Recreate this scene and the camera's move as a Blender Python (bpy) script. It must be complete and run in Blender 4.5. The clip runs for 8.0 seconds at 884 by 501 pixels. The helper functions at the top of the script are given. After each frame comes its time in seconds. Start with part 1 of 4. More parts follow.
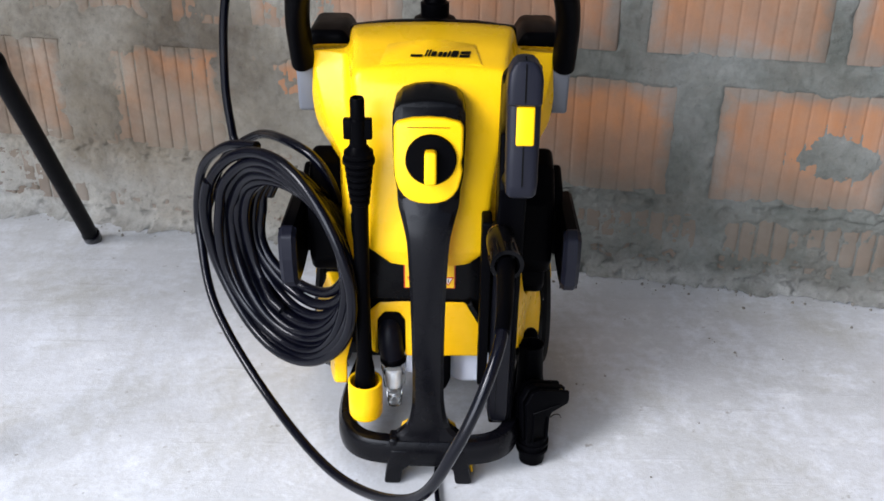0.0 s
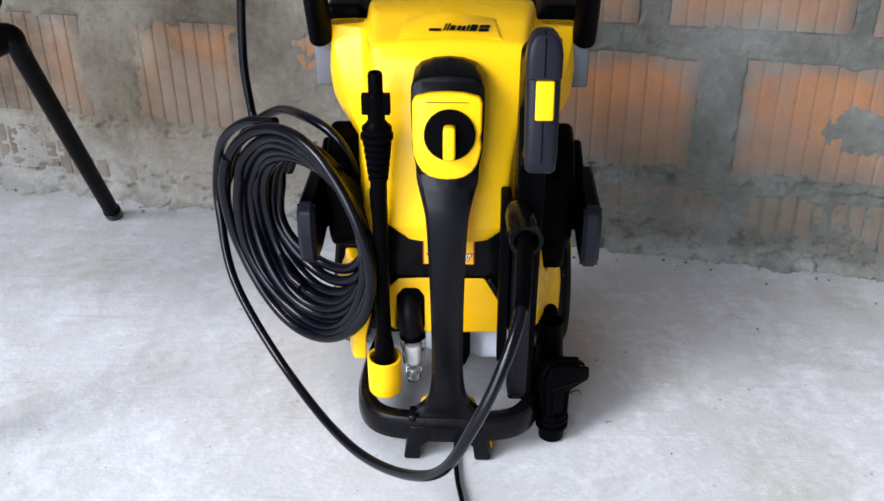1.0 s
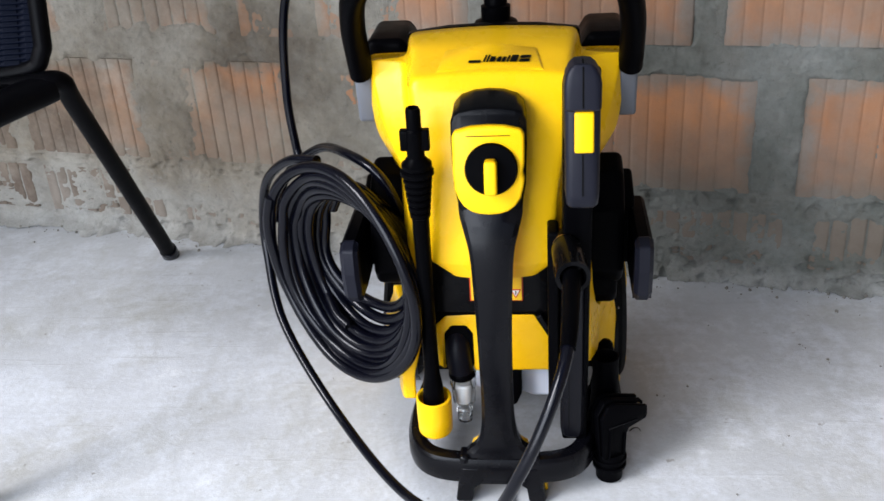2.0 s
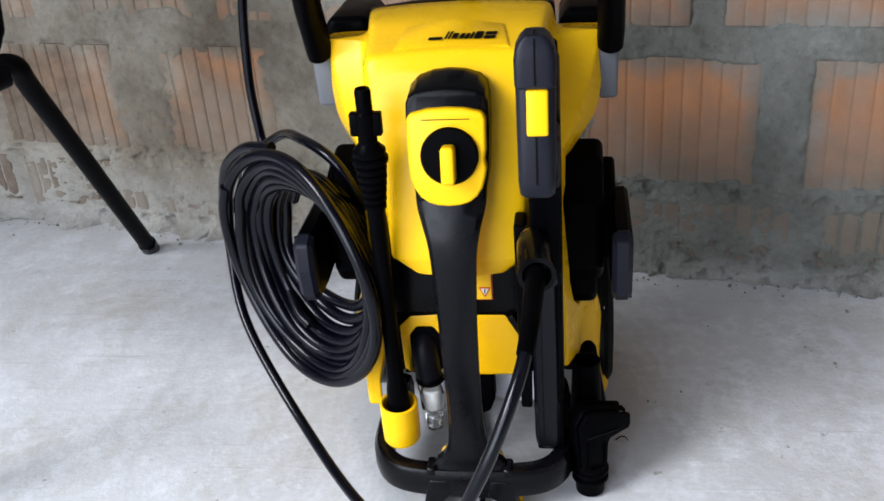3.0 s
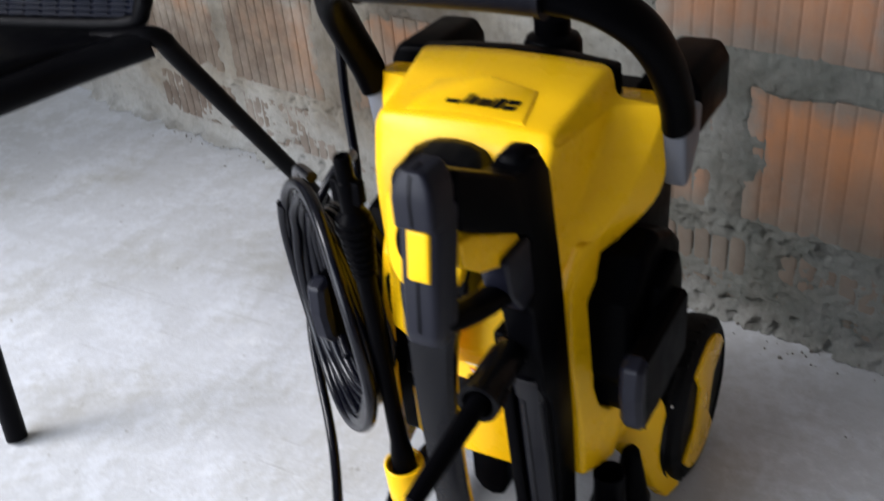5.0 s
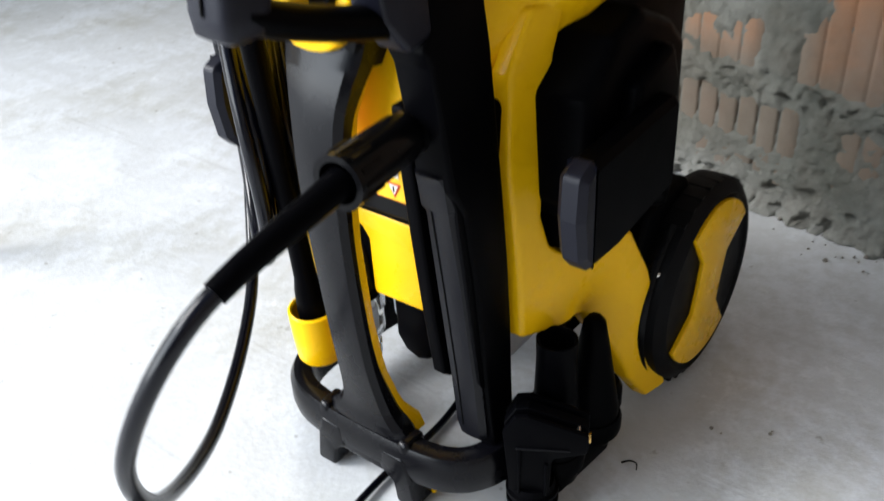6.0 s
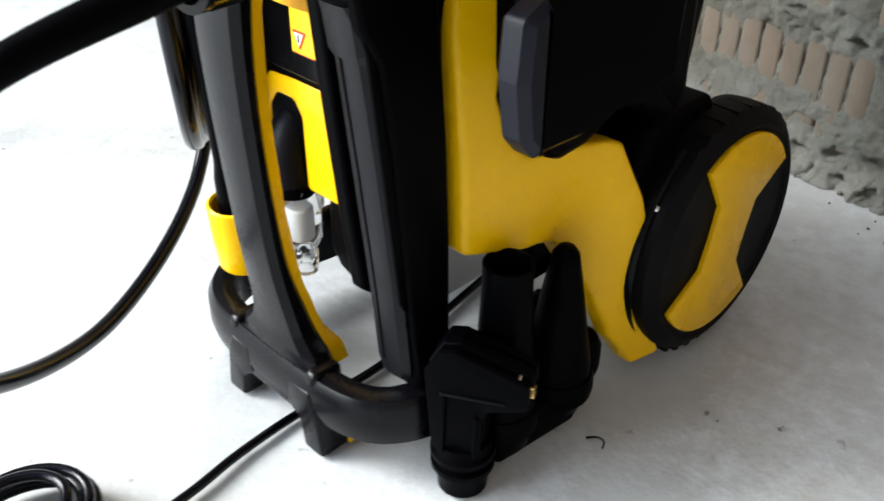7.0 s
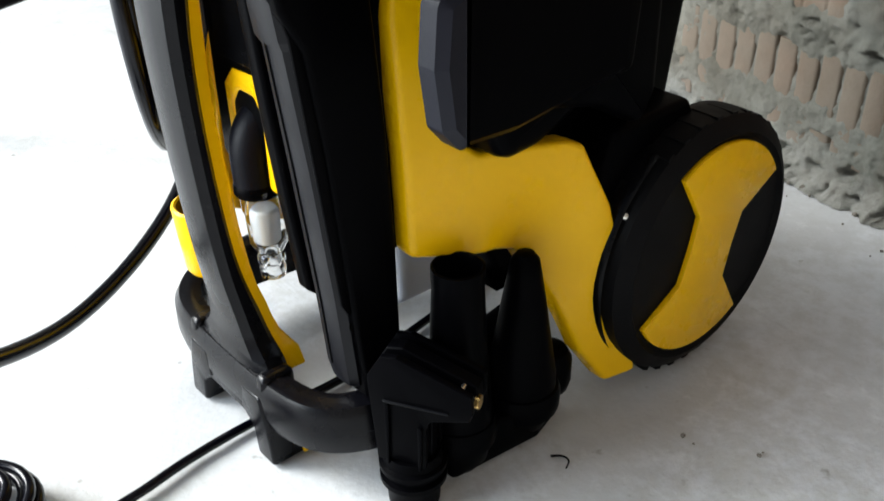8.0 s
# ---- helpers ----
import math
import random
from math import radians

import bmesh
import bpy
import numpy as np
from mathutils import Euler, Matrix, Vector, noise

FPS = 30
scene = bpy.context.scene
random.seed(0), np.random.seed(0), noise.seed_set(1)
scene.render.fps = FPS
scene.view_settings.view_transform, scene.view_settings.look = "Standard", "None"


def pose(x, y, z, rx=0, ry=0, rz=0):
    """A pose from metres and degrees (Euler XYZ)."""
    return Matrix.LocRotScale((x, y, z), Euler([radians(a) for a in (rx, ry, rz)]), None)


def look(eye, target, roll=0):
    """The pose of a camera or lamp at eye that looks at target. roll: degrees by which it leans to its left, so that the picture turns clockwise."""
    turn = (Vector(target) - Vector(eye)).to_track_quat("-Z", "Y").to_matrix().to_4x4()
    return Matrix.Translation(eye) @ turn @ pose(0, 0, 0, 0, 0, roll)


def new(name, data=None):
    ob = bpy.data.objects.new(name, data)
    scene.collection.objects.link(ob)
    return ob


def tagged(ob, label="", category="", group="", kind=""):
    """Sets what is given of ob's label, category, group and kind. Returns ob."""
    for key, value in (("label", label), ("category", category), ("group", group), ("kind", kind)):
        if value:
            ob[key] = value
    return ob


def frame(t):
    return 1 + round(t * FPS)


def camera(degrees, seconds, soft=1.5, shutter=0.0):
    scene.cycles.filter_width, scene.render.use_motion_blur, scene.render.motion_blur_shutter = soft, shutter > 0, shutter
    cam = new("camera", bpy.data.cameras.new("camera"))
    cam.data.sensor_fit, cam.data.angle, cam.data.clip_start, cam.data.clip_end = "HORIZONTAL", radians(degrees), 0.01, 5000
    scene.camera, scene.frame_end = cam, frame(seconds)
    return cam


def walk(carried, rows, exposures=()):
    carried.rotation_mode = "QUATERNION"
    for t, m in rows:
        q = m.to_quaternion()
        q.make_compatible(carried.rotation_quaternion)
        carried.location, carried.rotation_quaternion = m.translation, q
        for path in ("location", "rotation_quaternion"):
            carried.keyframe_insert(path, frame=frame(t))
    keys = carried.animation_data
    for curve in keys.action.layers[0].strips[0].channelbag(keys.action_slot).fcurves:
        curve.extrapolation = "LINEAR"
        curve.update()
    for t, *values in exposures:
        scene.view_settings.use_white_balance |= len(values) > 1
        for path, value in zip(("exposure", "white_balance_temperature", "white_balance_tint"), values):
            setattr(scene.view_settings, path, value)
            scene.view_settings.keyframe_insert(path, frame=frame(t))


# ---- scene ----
cam = camera(49.60, 8.0, soft=1.5, shutter=0.4)
PATH = [
    (0, (0.0321, -1.0925, 0.9433), (0.0204, -0.2029, 0.4867), 0.53),
    (0.5, (0.0342, -1.0887, 0.9416), (0.0074, -0.2099, 0.4652), 0.04),
    (1, (0.0347, -1.0864, 0.9410), (0.0013, -0.2094, 0.4618), -0.21),
    (1.5, (0.0361, -1.0846, 0.9332), (-0.0330, -0.1974, 0.4771), -2.20),
    (1.7, (0.0443, -1.0718, 0.9394), (-0.0524, -0.1859, 0.4856), -3.49),
    (2.8, (0.1190, -0.9792, 0.9007), (0.0033, -0.0945, 0.4491), -3.99),
    (3, (0.1339, -0.9515, 0.8869), (-0.0015, -0.0721, 0.4304), -4.45),
    (3.5, (0.1996, -0.8514, 0.8744), (0.0583, 0.0322, 0.4281), -5.10),
    (4, (0.2600, -0.7744, 0.9689), (0.0424, 0.1080, 0.5518), -5.82),
    (4.5, (0.3564, -0.7158, 1.0146), (0.0127, 0.1044, 0.5574), -6.50),
    (5, (0.4412, -0.6497, 0.9724), (-0.0216, 0.0697, 0.4544), -6.01),
    (5.2, (0.4870, -0.6214, 0.9360), (0.0193, 0.0848, 0.4045), -5.80),
    (6.3, (0.4910, -0.4021, 0.6374), (-0.0756, 0.2039, 0.0791), -2.87),
    (6.5, (0.4924, -0.3711, 0.6079), (-0.0949, 0.2108, 0.0454), -2.38),
    (7, (0.5059, -0.3145, 0.5466), (-0.0860, 0.2748, -0.0033), 0.19),
    (7.5, (0.5353, -0.2678, 0.5256), (-0.1040, 0.3143, 0.0231), -0.12),
    (8, (0.5528, -0.2496, 0.5157), (-0.0986, 0.3018, -0.0055), -0.90),
]
walk(cam, [(t, look(eye, target, roll)) for t, eye, target, roll in PATH],
     exposures=[(0, 0.94, 6050, 15), (3.0, 0.80, 6050, 13), (3.5, 0.65, 6300, 13), (4.0, 0.65, 6300, 13), (4.5, 0.66, 6200, 13), (5.2, 0.9, 6100, 15), (6.3, 1.45, 6250, 8), (8.0, 1.65, 6300, 7)])

# ---- world and light ----
world = bpy.data.worlds.new("sky")
scene.world = world
world.use_nodes = True
wn = world.node_tree.nodes
sky = wn.new("ShaderNodeTexSky")
sky.sky_type = "NISHITA"
sky.sun_disc = False
sky.sun_elevation, sky.sun_rotation = radians(36.1), radians(236.3)
world.node_tree.links.new(sky.outputs[0], wn["Background"].inputs[0])
wn["Background"].inputs[1].default_value = 0.05


sun_data = bpy.data.lights.new("overcast_sun", "SUN")
sun_data.energy, sun_data.angle, sun_data.color = 2.3, radians(27), (1.0, 0.985, 0.96)
sun = new("overcast_sun", sun_data)
sun.matrix_basis = look((-2.28, -1.52, 2.0), (0, 0, 0))


def area_lamp(name, eye, target, w, h, power, colour):
    d = bpy.data.lights.new(name, "AREA")
    d.shape, d.size, d.size_y, d.energy, d.color = "RECTANGLE", w, h, power, colour
    ob = new(name, d)
    ob.matrix_basis = look(eye, target)
    return ob


# Daylight through the wide opening in the front corner of the garage.
area_lamp("gate_daylight", (-1.45, -2.52, 1.15), (-0.10, 0.0, 0.42), 2.4, 1.9, 62, (0.93, 0.97, 1.0))


# ---- materials ----
def material(name, build):
    m = bpy.data.materials.new(name)
    m.use_nodes = True
    nt = m.node_tree
    build(nt, nt.nodes["Principled BSDF"])
    return m


def node(nt, kind, **values):
    n = nt.nodes.new(kind)
    for key, value in values.items():
        n.inputs[key].default_value = value
    return n


def coords(nt):
    return nt.nodes.new("ShaderNodeNewGeometry").outputs["Position"]


def noise_tex(nt, scale, detail=6.0, rough=0.55, vec=None):
    n = node(nt, "ShaderNodeTexNoise", Scale=scale, Detail=detail, Roughness=rough)
    nt.links.new(vec or coords(nt), n.inputs["Vector"])
    return n.outputs["Fac"]


def ramp(nt, fac, *stops):
    r = nt.nodes.new("ShaderNodeValToRGB")
    e = r.color_ramp.elements
    while len(e) < len(stops):
        e.new(0.5)
    for k, (pos, col) in enumerate(stops):
        e[k].position = pos
        e[k].color = (*col, 1) if not isinstance(col, float) else (col, col, col, 1)
    nt.links.new(fac, r.inputs["Fac"])
    return r.outputs["Color"]


def mix(nt, fac, a, b, mode="MIX"):
    m = nt.nodes.new("ShaderNodeMix")
    m.data_type, m.blend_type = "RGBA", mode
    for sock, v in ((m.inputs[0], fac), (m.inputs[6], a), (m.inputs[7], b)):
        if isinstance(v, (int, float)):
            sock.default_value = v
        elif isinstance(v, tuple):
            sock.default_value = (*v, 1)
        else:
            nt.links.new(v, sock)
    return m.outputs[2]


def bump(nt, bsdf, height, strength, dist):
    b = node(nt, "ShaderNodeBump", Strength=strength, Distance=dist)
    nt.links.new(height, b.inputs["Height"])
    nt.links.new(b.outputs[0], bsdf.inputs["Normal"])


def plastic(name, colour, rough, grain=0.15, grain_scale=900, dust=0.06, coat=0.0, gloss=0.38):
    def build(nt, p):
        big = noise_tex(nt, 9, 5)
        dusty = tuple(c * (1 - dust) + 0.45 * dust for c in colour)
        nt.links.new(mix(nt, ramp(nt, big, (0.45, 0.0), (0.75, 1.0)), colour, dusty), p.inputs["Base Color"])
        fine = noise_tex(nt, grain_scale, 3)
        nt.links.new(ramp(nt, noise_tex(nt, 30, 6), (0.3, rough - 0.06), (0.7, rough + 0.08)), p.inputs["Roughness"])
        if grain:
            bump(nt, p, fine, grain, 0.0006)
        p.inputs["Specular IOR Level"].default_value = gloss
        p.inputs["Coat Weight"].default_value = coat
    return material(name, build)


YELLOW = plastic("yellow_plastic", (0.85, 0.490, 0.0), 0.28, 0.0, 700, 0.0, gloss=0.20)
YELLOW_SATIN = plastic("yellow_satin_plastic", (0.85, 0.490, 0.0), 0.30, 0.0, 700, 0.0, gloss=0.16)
BLACK = plastic("black_plastic", (0.0010, 0.0010, 0.0014), 0.34, 0.12, 900, 0.001, gloss=0.018)
GRIP = plastic("dark_soft_grip", (0.0022, 0.0024, 0.0048), 0.45, 0.3, 900, 0.001, gloss=0.09)
BLACK_GLOSS = plastic("black_gloss_plastic", (0.0025, 0.0025, 0.003), 0.22, 0.05, 900, 0.003, gloss=0.10)
CHARCOAL = plastic("charcoal_plastic", (0.0060, 0.0065, 0.0118), 0.40, 0.20, 900, 0.002, gloss=0.18)
STRUT = plastic("strut_plastic", (0.0018, 0.0018, 0.0028), 0.25, 0.12, 1100, 0.001, gloss=0.17)
GUN_SATIN = plastic("gun_satin_plastic", (0.0030, 0.0031, 0.0048), 0.32, 0.15, 1000, 0.001, gloss=0.17)
RUBBER = plastic("hose_rubber", (0.0010, 0.0012, 0.0034), 0.19, 0.03, 500, 0.001, gloss=0.24)
TYRE = plastic("tyre_plastic", (0.0045, 0.0045, 0.005), 0.5, 0.3, 600, 0.003, gloss=0.06)
GREY = plastic("grey_plastic", (0.115, 0.125, 0.145), 0.45, 0.12, 900, 0.02)
TANK = plastic("tank_plastic", (0.60, 0.63, 0.70), 0.45, 0.10, 300, 0.0)
TANK.node_tree.nodes["Principled BSDF"].inputs["Subsurface Weight"].default_value = 0.6
TANK.node_tree.nodes["Principled BSDF"].inputs["Subsurface Radius"].default_value = (0.10, 0.10, 0.10)
FILTER = plastic("white_filter", (0.50, 0.50, 0.49), 0.6, 0.3, 900, 0.02)
LABEL_Y = plastic("label_yellow", (0.92, 0.58, 0.01), 0.3, 0.02, 900, 0.01)
LABEL_R = plastic("label_red", (0.60, 0.05, 0.01), 0.3, 0.02, 900, 0.01)
LABEL_W = plastic("label_white", (0.8, 0.8, 0.78), 0.3, 0.02, 900, 0.01)
INK = plastic("black_ink", (0.004, 0.004, 0.004), 0.45, 0.0, 900, 0.0, gloss=0.02)
CRUMB = plastic("mortar_crumb", (0.20, 0.185, 0.16), 0.9, 0.3, 300, 0.05, gloss=0.1)
WEAVE = plastic("woven_blue", (0.0018, 0.0032, 0.0090), 0.45, 0.2, 500, 0.002, gloss=0.06)
TUBE_PAINT = plastic("black_powder_coat", (0.0014, 0.0014, 0.0020), 0.42, 0.25, 700, 0.002, gloss=0.05)


def metal_build(nt, p):
    p.inputs["Base Color"].default_value = (0.62, 0.60, 0.56, 1)
    p.inputs["Metallic"].default_value = 1.0
    nt.links.new(ramp(nt, noise_tex(nt, 60), (0.3, 0.22), (0.7, 0.4)), p.inputs["Roughness"])


STEEL = material("steel", metal_build)


def brass_build(nt, p):
    p.inputs["Base Color"].default_value = (0.72, 0.47, 0.16, 1)
    p.inputs["Metallic"].default_value = 1.0
    nt.links.new(ramp(nt, noise_tex(nt, 60), (0.3, 0.25), (0.7, 0.45)), p.inputs["Roughness"])


BRASS = material("brass", brass_build)


def clear_build(nt, p):
    p.inputs["Base Color"].default_value = (0.93, 0.94, 0.94, 1)
    p.inputs["Transmission Weight"].default_value = 1.0
    p.inputs["IOR"].default_value = 1.46
    p.inputs["Roughness"].default_value = 0.06


CLEAR = material("clear_plastic", clear_build)


def concrete_build(nt, p):
    big = noise_tex(nt, 1.3, 7, 0.6)
    mid = noise_tex(nt, 6, 9, 0.68)
    fine = noise_tex(nt, 130, 5, 0.7)
    base = ramp(nt, big, (0.32, (0.46, 0.470, 0.470)), (0.52, (0.55, 0.562, 0.575)), (0.70, (0.60, 0.618, 0.65)))
    base = mix(nt, ramp(nt, mid, (0.47, 0.0), (0.62, 0.75)), base, (0.68, 0.705, 0.745))
    stain = noise_tex(nt, 3.1, 9, 0.72)
    base = mix(nt, ramp(nt, stain, (0.50, 0.0), (0.68, 0.75)), base, (0.38, 0.370, 0.320))
    fleck = noise_tex(nt, 34, 4, 0.6)
    base = mix(nt, ramp(nt, fleck, (0.68, 0.0), (0.74, 0.7)), base, (0.23, 0.21, 0.18))
    sand = noise_tex(nt, 48, 8, 0.78)
    base = mix(nt, ramp(nt, sand, (0.40, 0.16), (0.56, 0.0)), base, (0.37, 0.365, 0.335))
    pale = noise_tex(nt, 14, 8, 0.75)
    base = mix(nt, ramp(nt, pale, (0.56, 0.0), (0.68, 0.5)), base, (0.74, 0.755, 0.77))
    # Trowel marks: long thin scratches in one direction.
    along = nt.nodes.new("ShaderNodeMapping")
    along.inputs["Rotation"].default_value = (0, 0, radians(-38))
    along.inputs["Scale"].default_value = (2.6, 40, 1)
    nt.links.new(coords(nt), along.inputs["Vector"])
    marks = noise_tex(nt, 1.0, 4, 0.6, along.outputs[0])
    scratch = ramp(nt, marks, (0.60, 0.0), (0.70, 1.0))
    base = mix(nt, mix(nt, ramp(nt, big, (0.40, 0.04), (0.64, 0.34)), (0.0, 0.0, 0.0), scratch), base, (0.36, 0.355, 0.34))
    base = mix(nt, ramp(nt, fine, (0.60, 0.0), (0.78, 0.30)), base, (0.36, 0.33, 0.31))
    pits = node(nt, "ShaderNodeTexVoronoi", Scale=17.0)
    nt.links.new(coords(nt), pits.inputs["Vector"])
    base = mix(nt, ramp(nt, pits.outputs["Distance"], (0.020, 0.55), (0.05, 0.0)), base, (0.20, 0.19, 0.17))
    nt.links.new(base, p.inputs["Base Color"])
    nt.links.new(ramp(nt, mid, (0.4, 0.82), (0.65, 0.62)), p.inputs["Roughness"])
    bump(nt, p, mix(nt, 0.12, mix(nt, 0.45, mid, fine), scratch), 0.30, 0.005)


CONCRETE = material("concrete_floor", concrete_build)


def wall_side(nt, a, b):
    """0 on the tan, smeared part of the wall, 1 on the grey part, from a to b along x."""
    sep = nt.nodes.new("ShaderNodeSeparateXYZ")
    nt.links.new(coords(nt), sep.inputs[0])
    r = node(nt, "ShaderNodeMapRange")
    r.inputs["From Min"].default_value, r.inputs["From Max"].default_value = a, b
    nt.links.new(sep.outputs["X"], r.inputs["Value"])
    return r.outputs["Result"]


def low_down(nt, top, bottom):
    """0 above top, 1 below bottom, blurred by noise: where mortar was splashed while the floor was cast, and for other
    changes of tone low down.
    """
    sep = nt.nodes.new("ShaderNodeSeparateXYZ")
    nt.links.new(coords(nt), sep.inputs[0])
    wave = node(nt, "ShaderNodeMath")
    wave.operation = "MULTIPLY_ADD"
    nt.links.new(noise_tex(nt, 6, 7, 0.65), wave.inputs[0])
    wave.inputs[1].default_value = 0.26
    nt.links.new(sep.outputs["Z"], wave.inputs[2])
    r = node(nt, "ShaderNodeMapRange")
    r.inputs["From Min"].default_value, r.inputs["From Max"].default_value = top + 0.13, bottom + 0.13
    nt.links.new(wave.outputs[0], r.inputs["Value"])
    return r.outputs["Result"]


def cement_colour(nt):
    """Cement: beige wash on one stretch of the wall, blue-grey on the other, blotched."""
    big = noise_tex(nt, 4.0, 8, 0.62)
    mid = noise_tex(nt, 19, 8, 0.7)
    tan = ramp(nt, big, (0.34, (0.125, 0.100, 0.070)), (0.5, (0.240, 0.207, 0.155)), (0.66, (0.375, 0.345, 0.285)))
    grey = ramp(nt, big, (0.34, (0.086, 0.092, 0.077)), (0.5, (0.142, 0.150, 0.133)), (0.66, (0.215, 0.226, 0.209)))
    side = wall_side(nt, -0.45, 0.15)
    base = mix(nt, side, tan, grey)
    ledge = mix(nt, wall_side(nt, -0.70, -0.42), mix(nt, 0.20, low_down(nt, 0.16, 0.09), (0.0, 0.0, 0.0)), (0.0, 0.0, 0.0))
    base = mix(nt, ledge, base, (0.34, 0.33, 0.295))
    base = mix(nt, mix(nt, 0.25, low_down(nt, 0.045, -0.02), (0.0, 0.0, 0.0)), base, (0.37, 0.37, 0.35))
    return mix(nt, ramp(nt, mid, (0.42, 0.0), (0.70, 0.34)), mix(nt, ramp(nt, noise_tex(nt, 55, 6, 0.75), (0.38, 0.16), (0.56, 0.0)), base, (0.090, 0.078, 0.060)), (0.27, 0.262, 0.232))


def mortar_build(nt, p):
    mid = noise_tex(nt, 38, 9, 0.78)
    fine = noise_tex(nt, 190, 5, 0.7)
    base = mix(nt, ramp(nt, fine, (0.52, 0.0), (0.72, 0.28)), cement_colour(nt), (0.13, 0.125, 0.105))
    pits = noise_tex(nt, 75, 7, 0.75)
    base = mix(nt, ramp(nt, pits, (0.32, 0.55), (0.41, 0.0)), base, (0.060, 0.056, 0.045))
    patch = noise_tex(nt, 7, 9, 0.72)
    base = mix(nt, ramp(nt, patch, (0.38, 0.34), (0.52, 0.0)), base, (0.105, 0.088, 0.066))
    nt.links.new(base, p.inputs["Base Color"])
    p.inputs["Roughness"].default_value = 0.95
    bump(nt, p, mix(nt, 0.45, mid, mix(nt, 0.5, ramp(nt, pits, (0.28, 0.0), (0.52, 1.0)), fine)), 0.75, 0.008)


MORTAR = material("cement_mortar", mortar_build)


def block_build(nt, p):
    info = nt.nodes.new("ShaderNodeObjectInfo")
    fine = noise_tex(nt, 140, 5, 0.7)
    stretched = nt.nodes.new("ShaderNodeMapping")
    stretched.inputs["Scale"].default_value = (34, 34, 3)
    nt.links.new(coords(nt), stretched.inputs["Vector"])
    streak = noise_tex(nt, 1.0, 5, 0.6, stretched.outputs[0])
    base = ramp(nt, info.outputs["Random"], (0.0, (0.320, 0.124, 0.042)), (1.0, (0.395, 0.166, 0.062)))
    base = mix(nt, ramp(nt, streak, (0.35, 0.0), (0.7, 0.70)), base, (0.40, 0.205, 0.105))
    # A wash of cement, thick in patches, thinner over the grey stretch.
    wash = noise_tex(nt, 3.6, 8, 0.6)
    heavy, light = ramp(nt, wash, (0.34, 0.20), (0.56, 0.90)), ramp(nt, wash, (0.46, 0.06), (0.72, 0.60))
    film = mix(nt, wall_side(nt, -0.5, -0.1), heavy, light)
    # Mortar drawn over the edges of each block.
    gen = nt.nodes.new("ShaderNodeTexCoord")
    axes = nt.nodes.new("ShaderNodeSeparateXYZ")
    nt.links.new(gen.outputs["Generated"], axes.inputs[0])
    rims = []
    for axis, reach in (("X", 0.26), ("Z", 0.36)):
        away = node(nt, "ShaderNodeMath")
        away.operation = "PINGPONG"
        nt.links.new(axes.outputs[axis], away.inputs[0])
        away.inputs[1].default_value = 0.5
        share = node(nt, "ShaderNodeMapRange")
        share.inputs["From Min"].default_value, share.inputs["From Max"].default_value = reach, 0.0
        nt.links.new(away.outputs[0], share.inputs["Value"])
        rims.append(share.outputs["Result"])
    rim = mix(nt, 1.0, rims[0], rims[1], "LIGHTEN")
    drawn = mix(nt, 0.5, rim, noise_tex(nt, 16, 7, 0.65))
    film = mix(nt, mix(nt, wall_side(nt, -0.5, 0.0), (1.0, 1.0, 1.0), (0.80, 0.80, 0.80)), film, ramp(nt, drawn, (0.47, 0.0), (0.70, 0.95)), "LIGHTEN")
    hang = node(nt, "ShaderNodeMapRange")
    hang.inputs["From Min"].default_value, hang.inputs["From Max"].default_value = 0.55, -0.10
    nt.links.new(axes.outputs["Z"], hang.inputs["Value"])
    film = mix(nt, mix(nt, 0.55, (0.0, 0.0, 0.0), hang.outputs["Result"]), film, ramp(nt, wash, (0.35, 0.55), (0.60, 1.0)))
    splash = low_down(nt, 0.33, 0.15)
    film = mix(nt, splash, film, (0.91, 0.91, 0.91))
    # The cement film also turns darker and browner towards the floor.
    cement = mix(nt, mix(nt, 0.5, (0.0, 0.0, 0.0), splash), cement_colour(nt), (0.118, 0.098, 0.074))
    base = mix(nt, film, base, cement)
    grime = noise_tex(nt, 9, 8, 0.65)
    base = mix(nt, ramp(nt, grime, (0.48, 0.0), (0.70, 0.6)), base, (0.19, 0.135, 0.098))
    # Dark brown blotches on the blocks at the far left.
    dark_blotch = ramp(nt, noise_tex(nt, 5, 8, 0.7), (0.40, 0.0), (0.58, 0.75))
    base = mix(nt, mix(nt, wall_side(nt, -0.98, -0.78), dark_blotch, (0.0, 0.0, 0.0)), base, (0.085, 0.058, 0.038))
    base = mix(nt, ramp(nt, fine, (0.58, 0.0), (0.78, 0.3)), base, (0.20, 0.12, 0.08))
    nt.links.new(base, p.inputs["Base Color"])
    p.inputs["Roughness"].default_value = 0.9
    bump(nt, p, mix(nt, 0.6, streak, fine), 0.5, 0.003)


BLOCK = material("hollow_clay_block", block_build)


def paint_build(nt, p):
    nt.links.new(ramp(nt, noise_tex(nt, 2.5, 6), (0.3, (0.42, 0.41, 0.38)), (0.7, (0.52, 0.51, 0.48))), p.inputs["Base Color"])
    p.inputs["Roughness"].default_value = 0.9
    bump(nt, p, noise_tex(nt, 60, 6), 0.5, 0.004)


PLASTER = material("grey_render", paint_build)


# Dark surface for the added, unseen walls that keep light off the right side.
def dark_wall_build(nt, p):
    nt.links.new(ramp(nt, noise_tex(nt, 2.5, 6), (0.3, (0.10, 0.09, 0.08)), (0.7, (0.16, 0.14, 0.12))), p.inputs["Base Color"])
    p.inputs["Roughness"].default_value = 0.9
    bump(nt, p, noise_tex(nt, 60, 6), 0.5, 0.004)


DARK_WALL = material("dark_unseen_wall", dark_wall_build)


